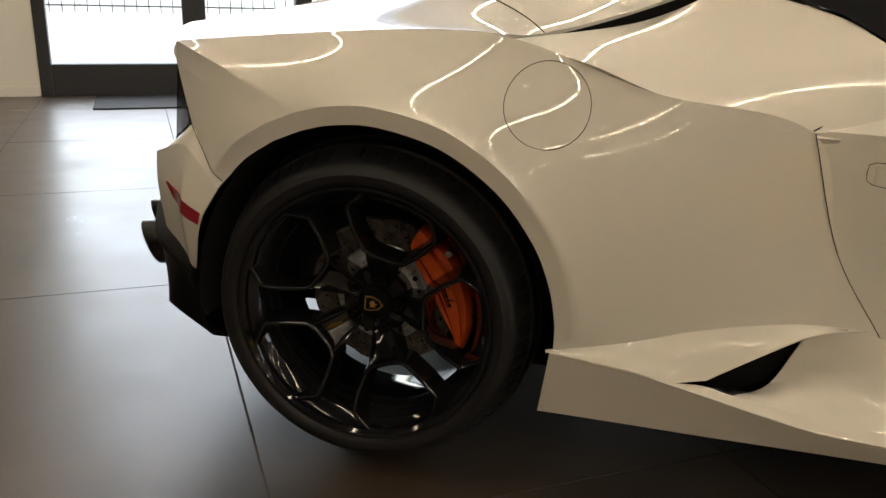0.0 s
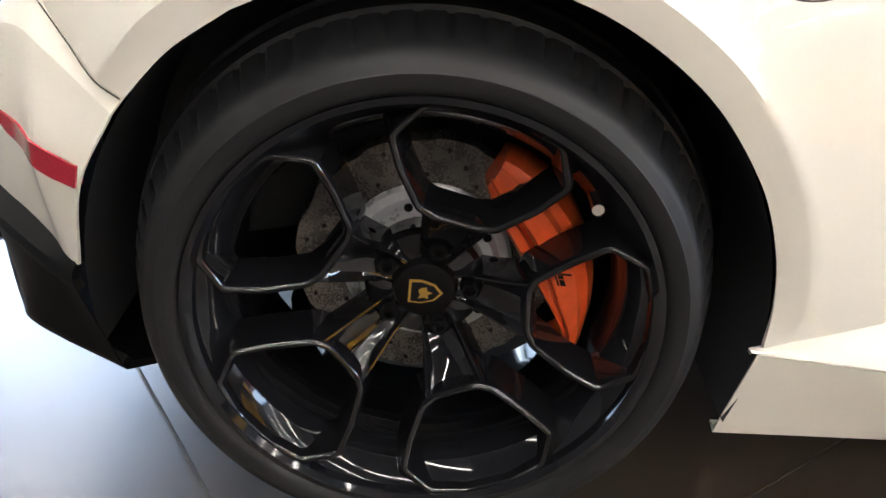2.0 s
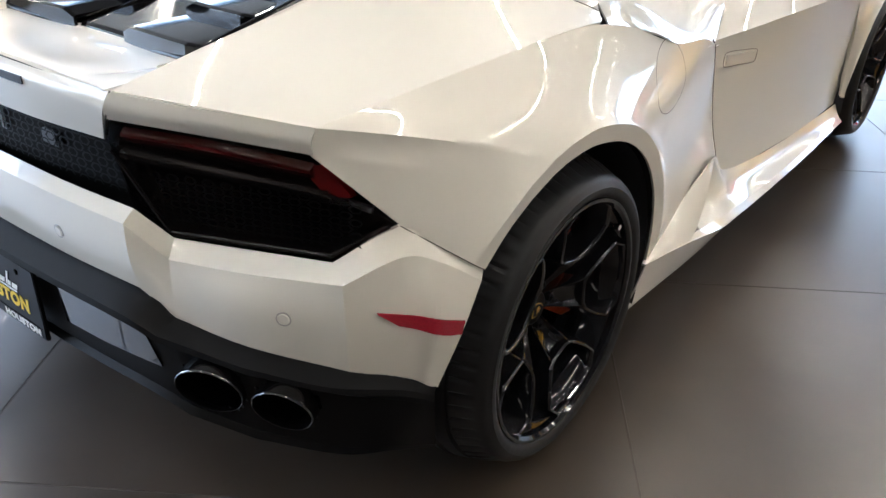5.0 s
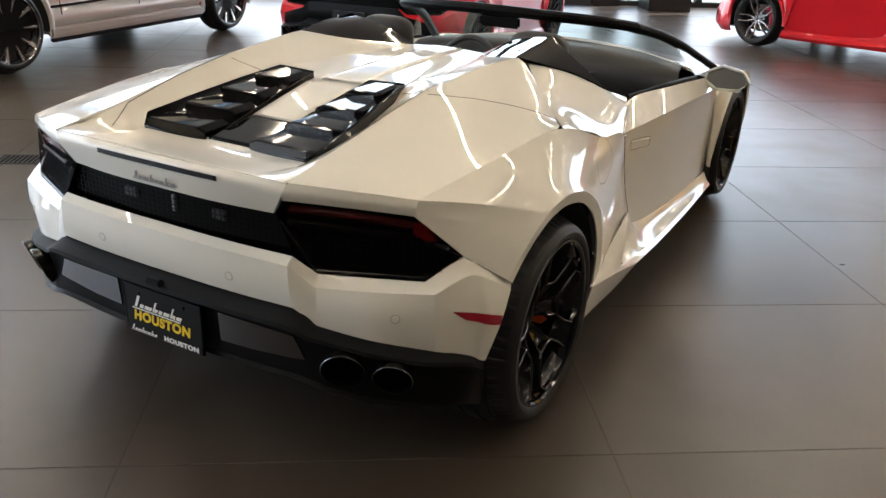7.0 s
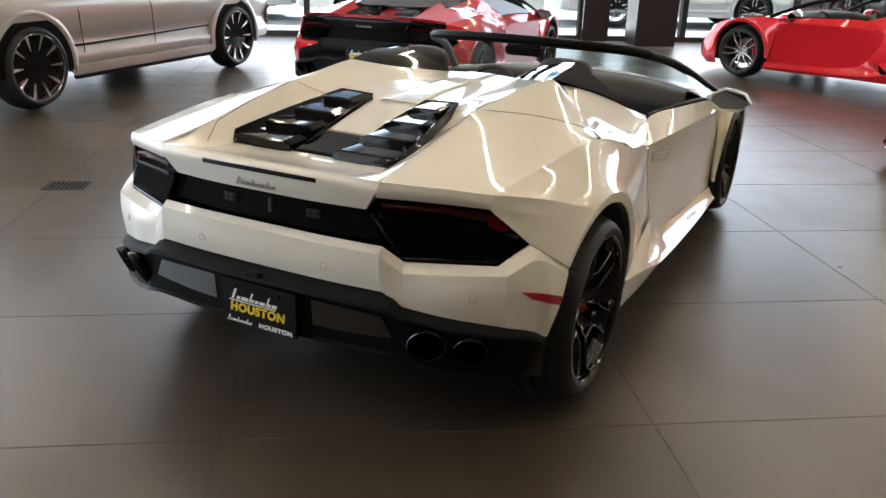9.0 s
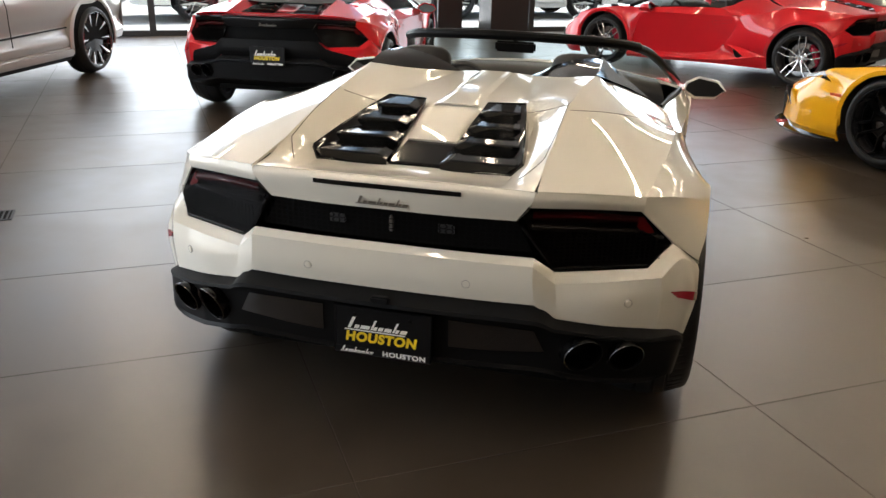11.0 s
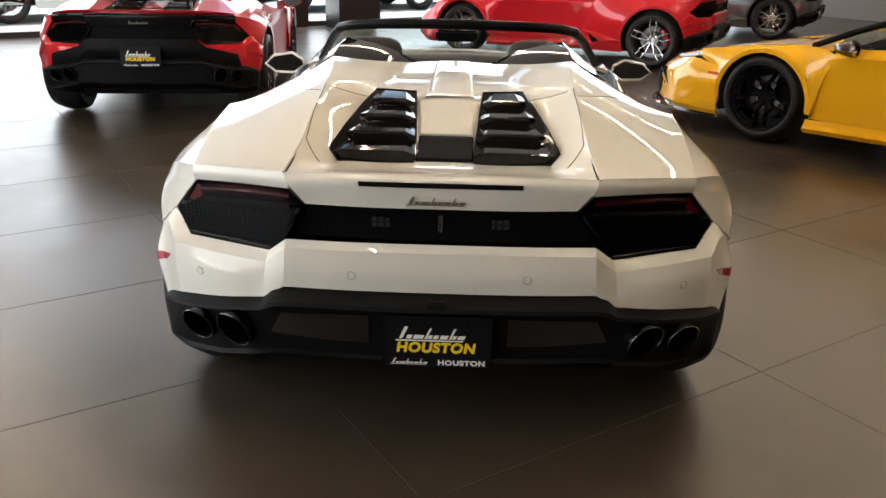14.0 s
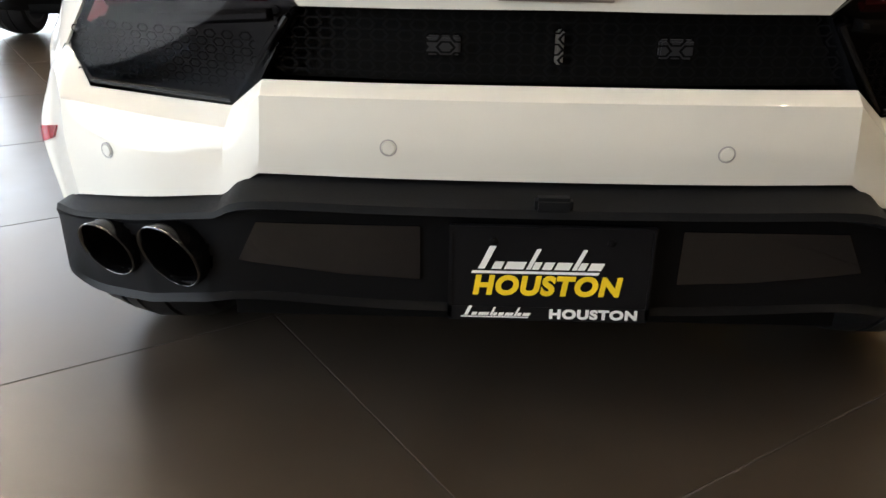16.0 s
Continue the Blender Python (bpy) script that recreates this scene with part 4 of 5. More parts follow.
    part("diffuser", patch([both(r) for r in (up, edge, lip, sunk)], nu=5, nv=3, sharp_u=corners, sharp_v=(1, 2), heart=(0, .2, .5)), matt_black, car, "black plastic rear diffuser", smooth=20)
    pipes = ((.6026, -.642, .401, 1.22, 1.26, 27), (.7247, -.591, .390, 1.10, 1.12, 24))
    bm = patch([both(r) for r in (sunk, low)], nu=12, nv=12, sharp_u=corners, heart=(0, .2, .5), flange=.002)
    cut = []
    for x, y, z, wide, high, yaw in pipes:
        for s in (1, -1):
            across = Vector((math.cos(radians(yaw)), math.sin(radians(yaw)) * s, 0))
            for f in bm.faces:
                d = f.calc_center_median() - Vector((x * s, y, z))
                if f not in cut and (d.dot(across) / (.0475 * wide + .002)) ** 2 + (d.z / (.0425 * high + .002)) ** 2 < 1 and abs(d.y) < .09:
                    cut.append(f)
    bmesh.ops.delete(bm, geom=cut, context="FACES")
    part("diffuser_panel", bm, satin_black, car, smooth=20)
    part("diffuser_lip", patch([both(r) for r in (low, foot, under)], nu=5, nv=3, sharp_u=corners, sharp_v=(1,), heart=(0, .2, .5)), satin_black, car, smooth=20)
    for s in (1, -1):
        for x, y, z, wide, high, yaw in pipes:
            # level pipes with a slanting mouth, its upper edge further back
            inward, across = Vector((-math.sin(radians(yaw)) * s, math.cos(radians(yaw)), 0)), Vector((math.cos(radians(yaw)), math.sin(radians(yaw)) * s, 0))
            slant = Vector((0, 0, math.cos(radians(20)))) - inward * math.sin(radians(20))
            shape = Matrix((inward, across * wide, slant * high)).transposed().to_4x4()
            bm = lathe(bmesh.new(), [(.09, .040), (.012, .0445), (.003, .0455), (-.002, .0468), (-.003, .048), (-.002, .0493), (.003, .050), (.07, .048)], 40)
            bm.transform(shape)
            pipe = part("exhaust_tip", bm, tip_black, car, "gloss black round exhaust tip")
            pipe.matrix_local = Matrix.Translation((x * s, y, z))
            bm = lathe(bmesh.new(), [(-.0015, .0466), (-.0040, .0474), (-.0046, .0482), (-.0036, .0490), (-.0010, .0497)], 40)
            bm.transform(shape)
            part("tip_ring", bm, gloss_black, pipe)
            bm = lathe(bmesh.new(), [(.08, .0405), (.08, 0)], 24)
            bm.transform(shape)
            part("exhaust_bore", bm, dark_void, pipe)
        tree = skin([both(r) for r in (sunk, low)], 5, 3, corners)
        lines = [[(x * s, -.66, z) for x, z in ((.20, .474), (.32, .472), (.455, .470))], [(x * s, -.65, z) for x, z in ((.20, .384), (.32, .388), (.488, .404))]]
        if not bumper_paint:
            part("diffuser_inset", plaque(lines, tree, .004), gloss_black, car, "smooth gloss inset in the diffuser")
    part("latch_cover", boxed(((-.004, -.700, .524), (.056, .024, .022)), bevel=.005), matt_black, car)
    if plate:
        number_plate(car, (0, -.690, .406) if not bumper_paint else (0, -.735, .56))


def honeycomb(bm, place, width, height, cell, wall):
    """A net of flat hexagons laid on a surface given by place(u, v)."""
    dx, dy = cell * 1.5, cell * 0.58
    cols, rows_ = int(width / dx * 2), int(height / dy / 2) + 1
    for i in range(cols + 1):
        for j in range(rows_ + 1):
            cx, cy = i * dx / 2, j * dy * 2 + (dy if i % 2 else 0)
            if not (0 <= cx <= width and 0 <= cy <= height):
                continue
            ring = []
            for r in (cell * .5, cell * .5 - wall):
                ring.append([bm.verts.new(place(min(max((cx + r * 1.15 * math.cos(radians(60 * k))) / width, 0), 1), min(max((cy + r * .62 * 2 * math.sin(radians(60 * k)) * .62) / height, 0), 1))) for k in range(6)])
            for k in range(6):
                q = (ring[0][k], ring[0][(k + 1) % 6], ring[1][(k + 1) % 6], ring[1][k])
                if len({tuple(round(c, 5) for c in v.co) for v in q}) == 4:
                    bm.faces.new(q)
    return bm


def lettering(name, text, mat, parent, x0, x1, z0, z1, y, shear=0.0):
    """Raised letters filling the given field of an upright plate that faces -y."""
    cu = bpy.data.curves.new(name, "FONT")
    cu.body, cu.size, cu.extrude, cu.shear, cu.offset = text, 1.0, 0.01, shear, 0.05
    cu.space_character = 1.12
    dg = new(name, cu)
    me = bpy.data.meshes.new_from_object(dg)
    bpy.data.objects.remove(dg)
    lo = [min(v.co[k] for v in me.vertices) for k in (0, 1)]
    hi = [max(v.co[k] for v in me.vertices) for k in (0, 1)]
    for v in me.vertices:
        fx, fz = (v.co.x - lo[0]) / (hi[0] - lo[0]), (v.co.y - lo[1]) / (hi[1] - lo[1])
        v.co = (x0 + (x1 - x0) * fx, y - (v.co.z + 0.01) * 0.04, z0 + (z1 - z0) * fz)
    bm = bmesh.new()
    bm.from_mesh(me)
    bpy.data.meshes.remove(me)
    bm.verts.ensure_lookup_table()
    seen = set()
    for seed in bm.verts:
        if seed in seen:
            continue
        island, todo = set(), [seed]
        while todo:
            v = todo.pop()
            if v not in island:
                island.add(v)
                todo += [e.other_vert(v) for e in v.link_edges]
        seen |= island
        one = bmesh.new()
        made = {v: one.verts.new(v.co) for v in island}
        for f in {f for v in island for f in v.link_faces}:
            one.faces.new([made[v] for v in f.verts])
        part(name, one, mat, parent, smooth=0)
    bm.free()


def number_plate(car, at, tilt=0.0):
    """Dealer plate: black, with script drawn as plain strokes and the city lettered."""
    p = part("dealer_plate", boxed(((0, 0, 0), (.300, .004, .150)), bevel=.0015), sign_black, car, "black dealer plate with white script strokes and yellow city name")
    p.matrix_local = Matrix.Translation(at) @ Matrix.Rotation(radians(tilt), 4, "X")
    part("plate_frame", boxed(((0, .001, -.066), (.312, .009, .026)), ((0, .001, .076), (.312, .009, .008)), ((-.152, .001, 0), (.008, .009, .152)), ((.152, .001, 0), (.008, .009, .152)), bevel=.002), sign_black, p)
    for x in (-.088, .088):
        part("plate_screw", lathe(bmesh.new(), [(0, .006), (.002, .006), (.003, .004), (.003, 0)], 12), satin_black, p).matrix_local = Matrix.Translation((x, -.002, .055)) @ Matrix.Rotation(radians(-90), 4, "Z")
    lettering("letter", "HOUSTON", sign_yellow, p, -.118, .111, -.035, -.001, -.0026, shear=.14)
    lettering("letter", "HOUSTON", sign_white, p, .002, .138, -.0735, -.0565, -.0042)
    part("plate_script", script_strokes(bmesh.new(), lambda u, v: (-.122 + u, -.0030 - v * .004, .000 + v), .225, .047, .0012), sign_white, p)
    part("frame_script", script_strokes(bmesh.new(), lambda u, v: (-.136 + u, -.0042 - v * .004, -.0735 + v), .122, .020, .0012), sign_white, p)


def flank(car, paint):
    # door: lower edge, scallop, crease under the belt, belt
    b = [(.848, .950, .398), (.848, 1.10, .305), (.855, 1.5, .268), (.872, 1.85, .255), (.879, 2.22, .255)]
    l = [(.847, .890, .485), (.847, 1.10, .42), (.842, 1.5, .40), (.865, 1.85, .40), (.886, 2.23, .40)]
    m = [(.847, .838, .59), (.849, 1.10, .56), (.850, 1.5, .55), (.880, 1.85, .55), (.896, 2.21, .55)]
    u = [(.845, .803, .69), (.858, 1.10, .69), (.880, 1.5, .68), (.905, 1.85, .67), (.904, 2.15, .67)]
    c = [(.838, .788, .763), (.862, 1.10, .757), (.890, 1.5, .752), (.908, 1.85, .742), (.899, 2.13, .728)]
    t = [(.800, .825, .783), (.772, 1.10, .836), (.835, 1.5, .828), (.870, 1.85, .806), (.872, 2.06, .785)]
    pair("door", [b, l, m, u, c, t], paint, car, nu=8, nv=7, sharp_v=(4,), heart=(0, 1.4, .5), relax=150)
    for s in (1, -1):
        rows = [b, l, m, u, c, t] if s > 0 else flip([b, l, m, u, c, t])
        tree = skin(rows, 8, 7, (), (4,), 150)
        ya, yb, z = .890, 1.13, .697
        lines = [[(.87 * s, y, z + .014 - .13 * (y - ya)) for y in (ya + .014, ya + .1, yb - .014)], [(.87 * s, y, z - .014 - .13 * (y - ya)) for y in (ya + .014, ya + .1, yb - .014)]]
        part("door_handle", plaque(lines, tree, .004, (0, 1, .5)), paint, car, "flush body-coloured door handle")
        ring = [(ya, z), (ya + .012, z + .019), (ya + .11, z + .008), (yb - .012, z - .011), (yb, z - .031), (yb - .012, z - .049), (ya + .11, z - .033), (ya + .012, z - .020), (ya, z)]
        part("handle_recess", tube(bmesh.new(), laid(tree, spline([(.87 * s, y, zz) for y, zz in ring], 3), .0002, (0, 1, .5)), .0008, 6), seam_dark, car)
    # side skirt with its fin and inlet
    mid = [(.926, .381, .322), (.945, .52, .315), (.948, .67, .287), (.948, .82, .252), (.947, .98, .236), (.944, 1.25, .218), (.938, 1.7, .20), (.925, 2.24, .185)]
    bot = [(.898, .362, .184), (.905, .52, .186), (.912, .67, .187), (.916, .82, .188), (.918, .98, .187), (.915, 1.25, .180), (.910, 1.7, .165), (.90, 2.24, .15)]
    und = [(p[0] - .025, p[1] + .004, p[2] - .004) for p in bot]
    pair("side_skirt", [mid, bot, und], paint, car, nu=5, nv=3, sharp_v=(1,), heart=(0, 1.2, .3), flange=.003)
    # fin that rises from the arch over the inlet
    fin_top = [(.918, .372, .326), (.905, .512, .356), (.896, .612, .382), (.890, .709, .405), (.884, .802, .420), (.874, .868, .421), (.862, .935, .415)]
    fin_low = [(.926, .375, .324), (.945, .518, .318), (.947, .600, .302), (.936, .668, .313), (.922, .735, .352), (.903, .804, .388), (.872, .870, .412)]
    pair("skirt_fin", [fin_top, lerp_rows(fin_top, fin_low, .5, .004), fin_low], paint, car, nu=6, nv=4, sharp_u=(2, 3), heart=(.6, .7, .3), flange=.006)
    ledge_out = [(.947, .600, .302), (.948, .661, .287), (.948, .771, .264), (.948, .869, .243), (.947, .98, .236), (.944, 1.25, .218), (.938, 1.7, .20), (.925, 2.24, .185)]
    ledge_in = [(.945, .603, .304), (.936, .664, .302), (.930, .715, .288), (.930, .82, .270), (.929, .98, .252), (.928, 1.25, .231), (.924, 1.7, .212), (.914, 2.24, .197)]
    pair("skirt_ledge", [ledge_in, ledge_out], paint, car, nu=5, nv=2, heart=(.6, 1.0, .2), flange=.004)
    wall_top = [(.878, .835, .402), (.866, .90, .414), (.856, .97, .398), (.852, 1.10, .318), (.862, 1.6, .262), (.884, 2.24, .25)]
    wall_low = [(.872, .785, .294), (.870, .86, .316), (.880, .98, .312), (.880, 1.15, .269), (.886, 1.6, .233), (.898, 2.24, .219)]
    trough = [(.929, .716, .286), (.929, .82, .269), (.928, .98, .251), (.927, 1.25, .230), (.923, 1.7, .211), (.913, 2.24, .196)]
    pair("skirt_trough", [wall_top, wall_low, trough], paint, car, nu=5, nv=5, heart=(.6, 1.0, .2), flange=.003)
    for s in (1, -1):
        mouth = [(.930, .660, .300), (.925, .735, .358), (.900, .806, .394), (.876, .845, .408), (.868, .780, .290), (.920, .712, .282)]
        part("skirt_inlet", prism(bmesh.new(), [((p[0] - .016) * s, p[1], p[2]) for p in mouth], (-.03 * s, 0, 0)), dark_void, car, "dark inlet in the side skirt")


def front(car, paint, reach=1.0):
    """The nose; reach lengthens what lies before the front axle."""

    def far(row):
        return [(p[0], 2.62 + (p[1] - 2.62) * reach if p[1] > 2.62 else p[1], p[2]) for p in row]

    angles = (186, 165, 140, 115, 90, 65, 40, 15, -10)
    xa = (.905, .92, .928, .932, .934, .932, .925, .915, .90)
    edge = arch_ring(2.62, .33, .375, angles, xa)
    flare = arch_ring(2.62, .33, .41, angles, [x + .006 for x in xa])
    crest = [(.90, 2.19, .30), (.905, 2.15, .55), (.895, 2.10, .74), (.845, 2.32, .785), (.84, 2.62, .757), (.82, 2.86, .712), (.80, 3.08, .64), (.82, 3.12, .48), (.84, 3.10, .28)]
    crest = far(crest[:7]) + ([(.862, 3.03, .48), (.882, 3.012, .28)] if reach > 1 else crest[7:])
    mid = lerp_rows(flare, crest, .55, .012)
    pair("front_fender", [edge, flare, mid, crest], paint, car, nu=7, nv=7, sharp_v=(1,), heart=(0, 2.6, .3), relax=300)
    a = [(0, 2.32, .86), (.35, 2.28, .85), (.66, 2.16, .82), (.872, 2.06, .785)]
    b = [(0, 2.62, .775), (.35, 2.62, .76), (.62, 2.62, .745), (.84, 2.62, .757)]
    c = [(0, 2.95, .70), (.35, 2.95, .685), (.60, 2.95, .67), (.81, 2.93, .695)]
    d = [(0, 3.46, .54), (.30, 3.43, .535), (.58, 3.30, .54), (.78, 3.12, .60)]
    part("bonnet", patch([both(far(r)) for r in (a, b, c, d)], nu=5, nv=5, heart=(0, 2.7, .2)), paint, car)
    t = [(0, 3.47, .535), (.30, 3.44, .53), (.60, 3.30, .535), (.80, 3.11, .585), (.87, 2.97, .50)]
    m = [(0, 3.56, .42), (.30, 3.53, .42), (.62, 3.40, .42), (.84, 3.16, .43), (.905, 2.985, .42)]
    l = [(0, 3.56, .20), (.30, 3.54, .20), (.62, 3.42, .20), (.86, 3.18, .20), (.912, 2.98, .20)]
    u = [(0, 3.50, .13), (.30, 3.48, .13), (.60, 3.36, .13), (.82, 3.15, .13), (.88, 2.98, .14)]
    ends = [(.872, 3.03, .55), (.905, 3.012, .42), (.915, 2.996, .20), (.88, 2.99, .14)]
    part("front_bumper", patch([both(far(r[:-1]) + [e if reach > 1 else r[-1]]) for r, e in zip((t, m, l, u), ends)], nu=5, nv=4, sharp_v=(2,), heart=(0, 2.9, .3)), paint, car)
    for s in (1, -1):
        q = [(.55 * s, 3.33, .545), (.74 * s, 3.15, .60), (.80 * s, 2.98, .665), (.80 * s, 3.06, .60), (.62 * s, 3.28, .535)]
        part("headlight", prism(bmesh.new(), [(p[0] * 1.012, p[1] + .015, p[2] + .012) for p in far(q)], (0, -.03, -.02)), headlamp, car, "slim clear headlight")
        q = [(.22 * s, 3.56, .38), (.55 * s, 3.47, .38), (.72 * s, 3.33, .33), (.62 * s, 3.42, .21), (.30 * s, 3.555, .21)]
        part("front_inlet", prism(bmesh.new(), [(p[0], p[1] + .008, p[2]) for p in far(q)], (0, -.05, 0)), dark_void, car)
        bm = bmesh.new()
        hole = lathe(bm, [(-.28, .0), (-.28, .377), (-.012, .377)], 56, (.92, 2.62, .33))
        for v in hole.verts:
            v.co.x *= s
        bmesh.ops.delete(hole, geom=[v for v in hole.verts if v.co.z < .20], context="VERTS")
        part("wheel_arch_liner", hole, liner_black, car)


def mirrors(car, paint):
    for s in (1, -1):
        shell = [[(.93, 1.93, .835), (.98, 1.95, .862), (1.06, 1.93, .848), (1.09, 1.90, .812), (1.05, 1.91, .775), (.97, 1.92, .770), (.925, 1.93, .80), (.93, 1.93, .835)],
                 [(.95, 2.02, .83), (.99, 2.04, .85), (1.05, 2.02, .838), (1.07, 1.99, .812), (1.04, 2.0, .785), (.98, 2.01, .782), (.945, 2.02, .80), (.95, 2.02, .83)],
                 [(.99, 2.07, .815), (1.0, 2.075, .825), (1.02, 2.07, .82), (1.03, 2.06, .812), (1.02, 2.065, .80), (1.0, 2.07, .798), (.99, 2.07, .805), (.99, 2.07, .815)]]
        shell = [[(1.09 - (1.09 - p[0]) * 1.32, p[1], .866 - (.862 - p[2]) * 1.25) for p in r] for r in shell]
        m = part("mirror_shell", patch(shell if s > 0 else flip(shell), nu=3, nv=4, sharp_u=(0, 2, 3, 4, 5, 6), flange=.006, heart=(1.0 * s, 2.0, .81)), paint, car, "angular body-coloured door mirror")
        q = [(p[0] * .96 + .040, p[1] + .006, p[2] * .90 + .080) for p in shell[0][:-1]]
        part("mirror_glass", prism(bmesh.new(), [(p[0] * s, p[1], p[2]) for p in q], (0, .004, 0)), mirror_glass, m)
        part("mirror_bezel", tube(bmesh.new(), [((p[0] * .97 + .030) * s, p[1] + .004, p[2] * .93 + .056) for p in shell[0]], .0075, 6), paint, m)
        part("mirror_arm", patch([[(.865 * s, 1.93, .775), (.94 * s, 1.97, .79)], [(.865 * s, 2.0, .795), (.945 * s, 2.01, .815)], [(.865 * s, 2.06, .775), (.94 * s, 2.05, .79)]], nu=2, nv=4, flange=.03, heart=(.9 * s, 2.0, .6)), paint, m)


def glazing(car):
    hdr = [(0, 1.25, 1.106), (.30, 1.29, 1.098), (.50, 1.42, 1.078), (.61, 1.60, 1.045)]
    base = [(0, 2.44, .835), (.35, 2.41, .828), (.66, 2.35, .810), (.82, 2.28, .79)]
    mid = lerp_rows(hdr, base, .5, 0, .035)
    w = part("windscreen", patch([both(r) for r in (hdr, mid, base)], nu=4, nv=5, flange=0), screen_glass, car, "clear windscreen")
    w.visible_shadow = False
    rail = bmesh.new()
    tube(rail, spline(both([(p[0], p[1] - .01, p[2]) for p in hdr]), 5), .024, 10)
    part("windscreen_header", rail, satin_black, car, "black windscreen header")
    for s in (1, -1):
        p = spline([(.60 * s, 1.57, 1.046), (.66 * s, 1.78, 1.000), (.715 * s, 1.96, .940), (.785 * s, 2.16, .850), (.835 * s, 2.30, .785)], 5)
        part("windscreen_pillar", tube(bmesh.new(), p, .023, 10), satin_black, car, "black windscreen pillar")
        q = [(.715 * s, 1.90, .945), (.855 * s, 2.16, .80), (.845 * s, 1.86, .818)]
        pane = part("quarter_window", prism(bmesh.new(), q, (-.004 * s, 0, 0)), glass, car)
        pane.visible_shadow = False
        part("window_seal", tube(bmesh.new(), spline([(.752 * s, 1.10, .838), (.815 * s, 1.5, .833), (.848 * s, 1.85, .812)], 6), .009, 8), satin_black, car)
    part("cabin_mirror", boxed(((0, 1.44, 1.030), (.21, .025, .055)), bevel=.01), satin_black, car)
    part("cabin_mirror_stem", boxed(((0, 1.45, 1.066), (.02, .03, .04)), bevel=.004), satin_black, car)


def cabin(car):
    rows = [both([(0, .93, .955), (.2, .93, .955), (.45, .95, .93), (.70, .99, .87)]), both([(0, 1.0, .60), (.2, 1.0, .60), (.45, 1.0, .60), (.70, 1.02, .60)])]
    part("rear_bulkhead", patch(rows, nu=3, nv=3, flange=0), leather, car)
    part("cabin_floor", boxed(((0, 1.55, .20), (1.5, 1.3, .03))), leather, car)
    dash = [both([(0, 2.30, .845), (.4, 2.26, .84), (.72, 2.10, .815)]), both([(0, 2.02, .845), (.4, 1.98, .84), (.75, 1.92, .80)]), both([(0, 1.95, .72), (.4, 1.92, .70), (.78, 1.90, .68)]), both([(0, 2.05, .45), (.4, 2.05, .45), (.78, 2.05, .45)])]
    part("dashboard", patch(dash, nu=4, nv=4, flange=0), leather, car)
    part("centre_console", boxed(((0, 1.55, .42), (.26, .9, .26)), bevel=.03), leather, car)
    for s in (1, -1):
        rows = [[(.76 * s, 1.05, .832), (.81 * s, 1.5, .825), (.84 * s, 1.9, .80)], [(.70 * s, 1.05, .76), (.755 * s, 1.5, .755), (.78 * s, 1.9, .735)], [(.72 * s, 1.03, .60), (.76 * s, 1.5, .59), (.78 * s, 1.9, .58)], [(.75 * s, 1.03, .30), (.79 * s, 1.5, .29), (.80 * s, 1.9, .28)]]
        part("door_lining", patch(rows, nu=4, nv=4, flange=0), leather, car)
        seat = bmesh.new()
        sx = .37 * s
        prof = [[(sx + dx, y + ofs, z) for y, z in ((1.02, .92), (1.00, .80), (1.04, .60), (1.12, .42))] for dx, ofs in ((-.24, .07), (-.17, .02), (0, 0), (.17, .02), (.24, .07))]
        patch(prof, nu=4, nv=3, flange=.05, heart=(sx, 1.6, .5), bm=seat)
        st = part("seat", seat, leather, car, "black sports seat with red stitching panels")
        rest = bmesh.new()
        bmesh.ops.create_uvsphere(rest, u_segments=28, v_segments=18, radius=1.0)
        for v in rest.verts:
            v.co = [c + h * math.copysign(abs(q) ** .62, q) for q, c, h in zip(v.co, (sx, 1.05, .975), (.13, .05, .085))]
        part("headrest", rest, leather, st)
        part("seat_insert", boxed(((sx, 1.045, .70), (.20, .02, .34)), bevel=.008), leather_red, st)
        part("seat_cushion", boxed(((sx, 1.36, .40), (.46, .50, .12)), bevel=.04), leather, st)
    sw = bmesh.new()
    c = Vector((-.37, 1.84, .70))
    ring = [c + Vector((.17 * math.cos(a), .05 * math.sin(a), .165 * math.sin(a))) for a in [2 * math.pi * k / 28 for k in range(29)]]
    tube(sw, ring, .016, 8)
    wheel_ob = part("steering_wheel", sw, leather, car)
    part("steering_hub", boxed(((c.x, c.y + .02, c.z), (.11, .04, .09)), ((c.x, c.y + .01, c.z), (.32, .02, .025)), bevel=.008), leather, wheel_ob)


def underbody(car):
    for name, c, size in (("floor_pan", (0, 1.55, .19), (1.30, 3.5, .04)), ("engine_bay", (0, -.12, .45), (1.1, .72, .46)), ("bulkhead", (0, .60, .45), (1.44, .55, .5)), ("front_trunk", (0, 2.75, .40), (1.1, .95, .42))):
        part(name, boxed((c, size)), dark_void, car)
    for x in (-.42, .42):
        part("engine_bay_lid", boxed(((x * .5, -.1, .78), (.40, .60, .02))), matt_black, car)


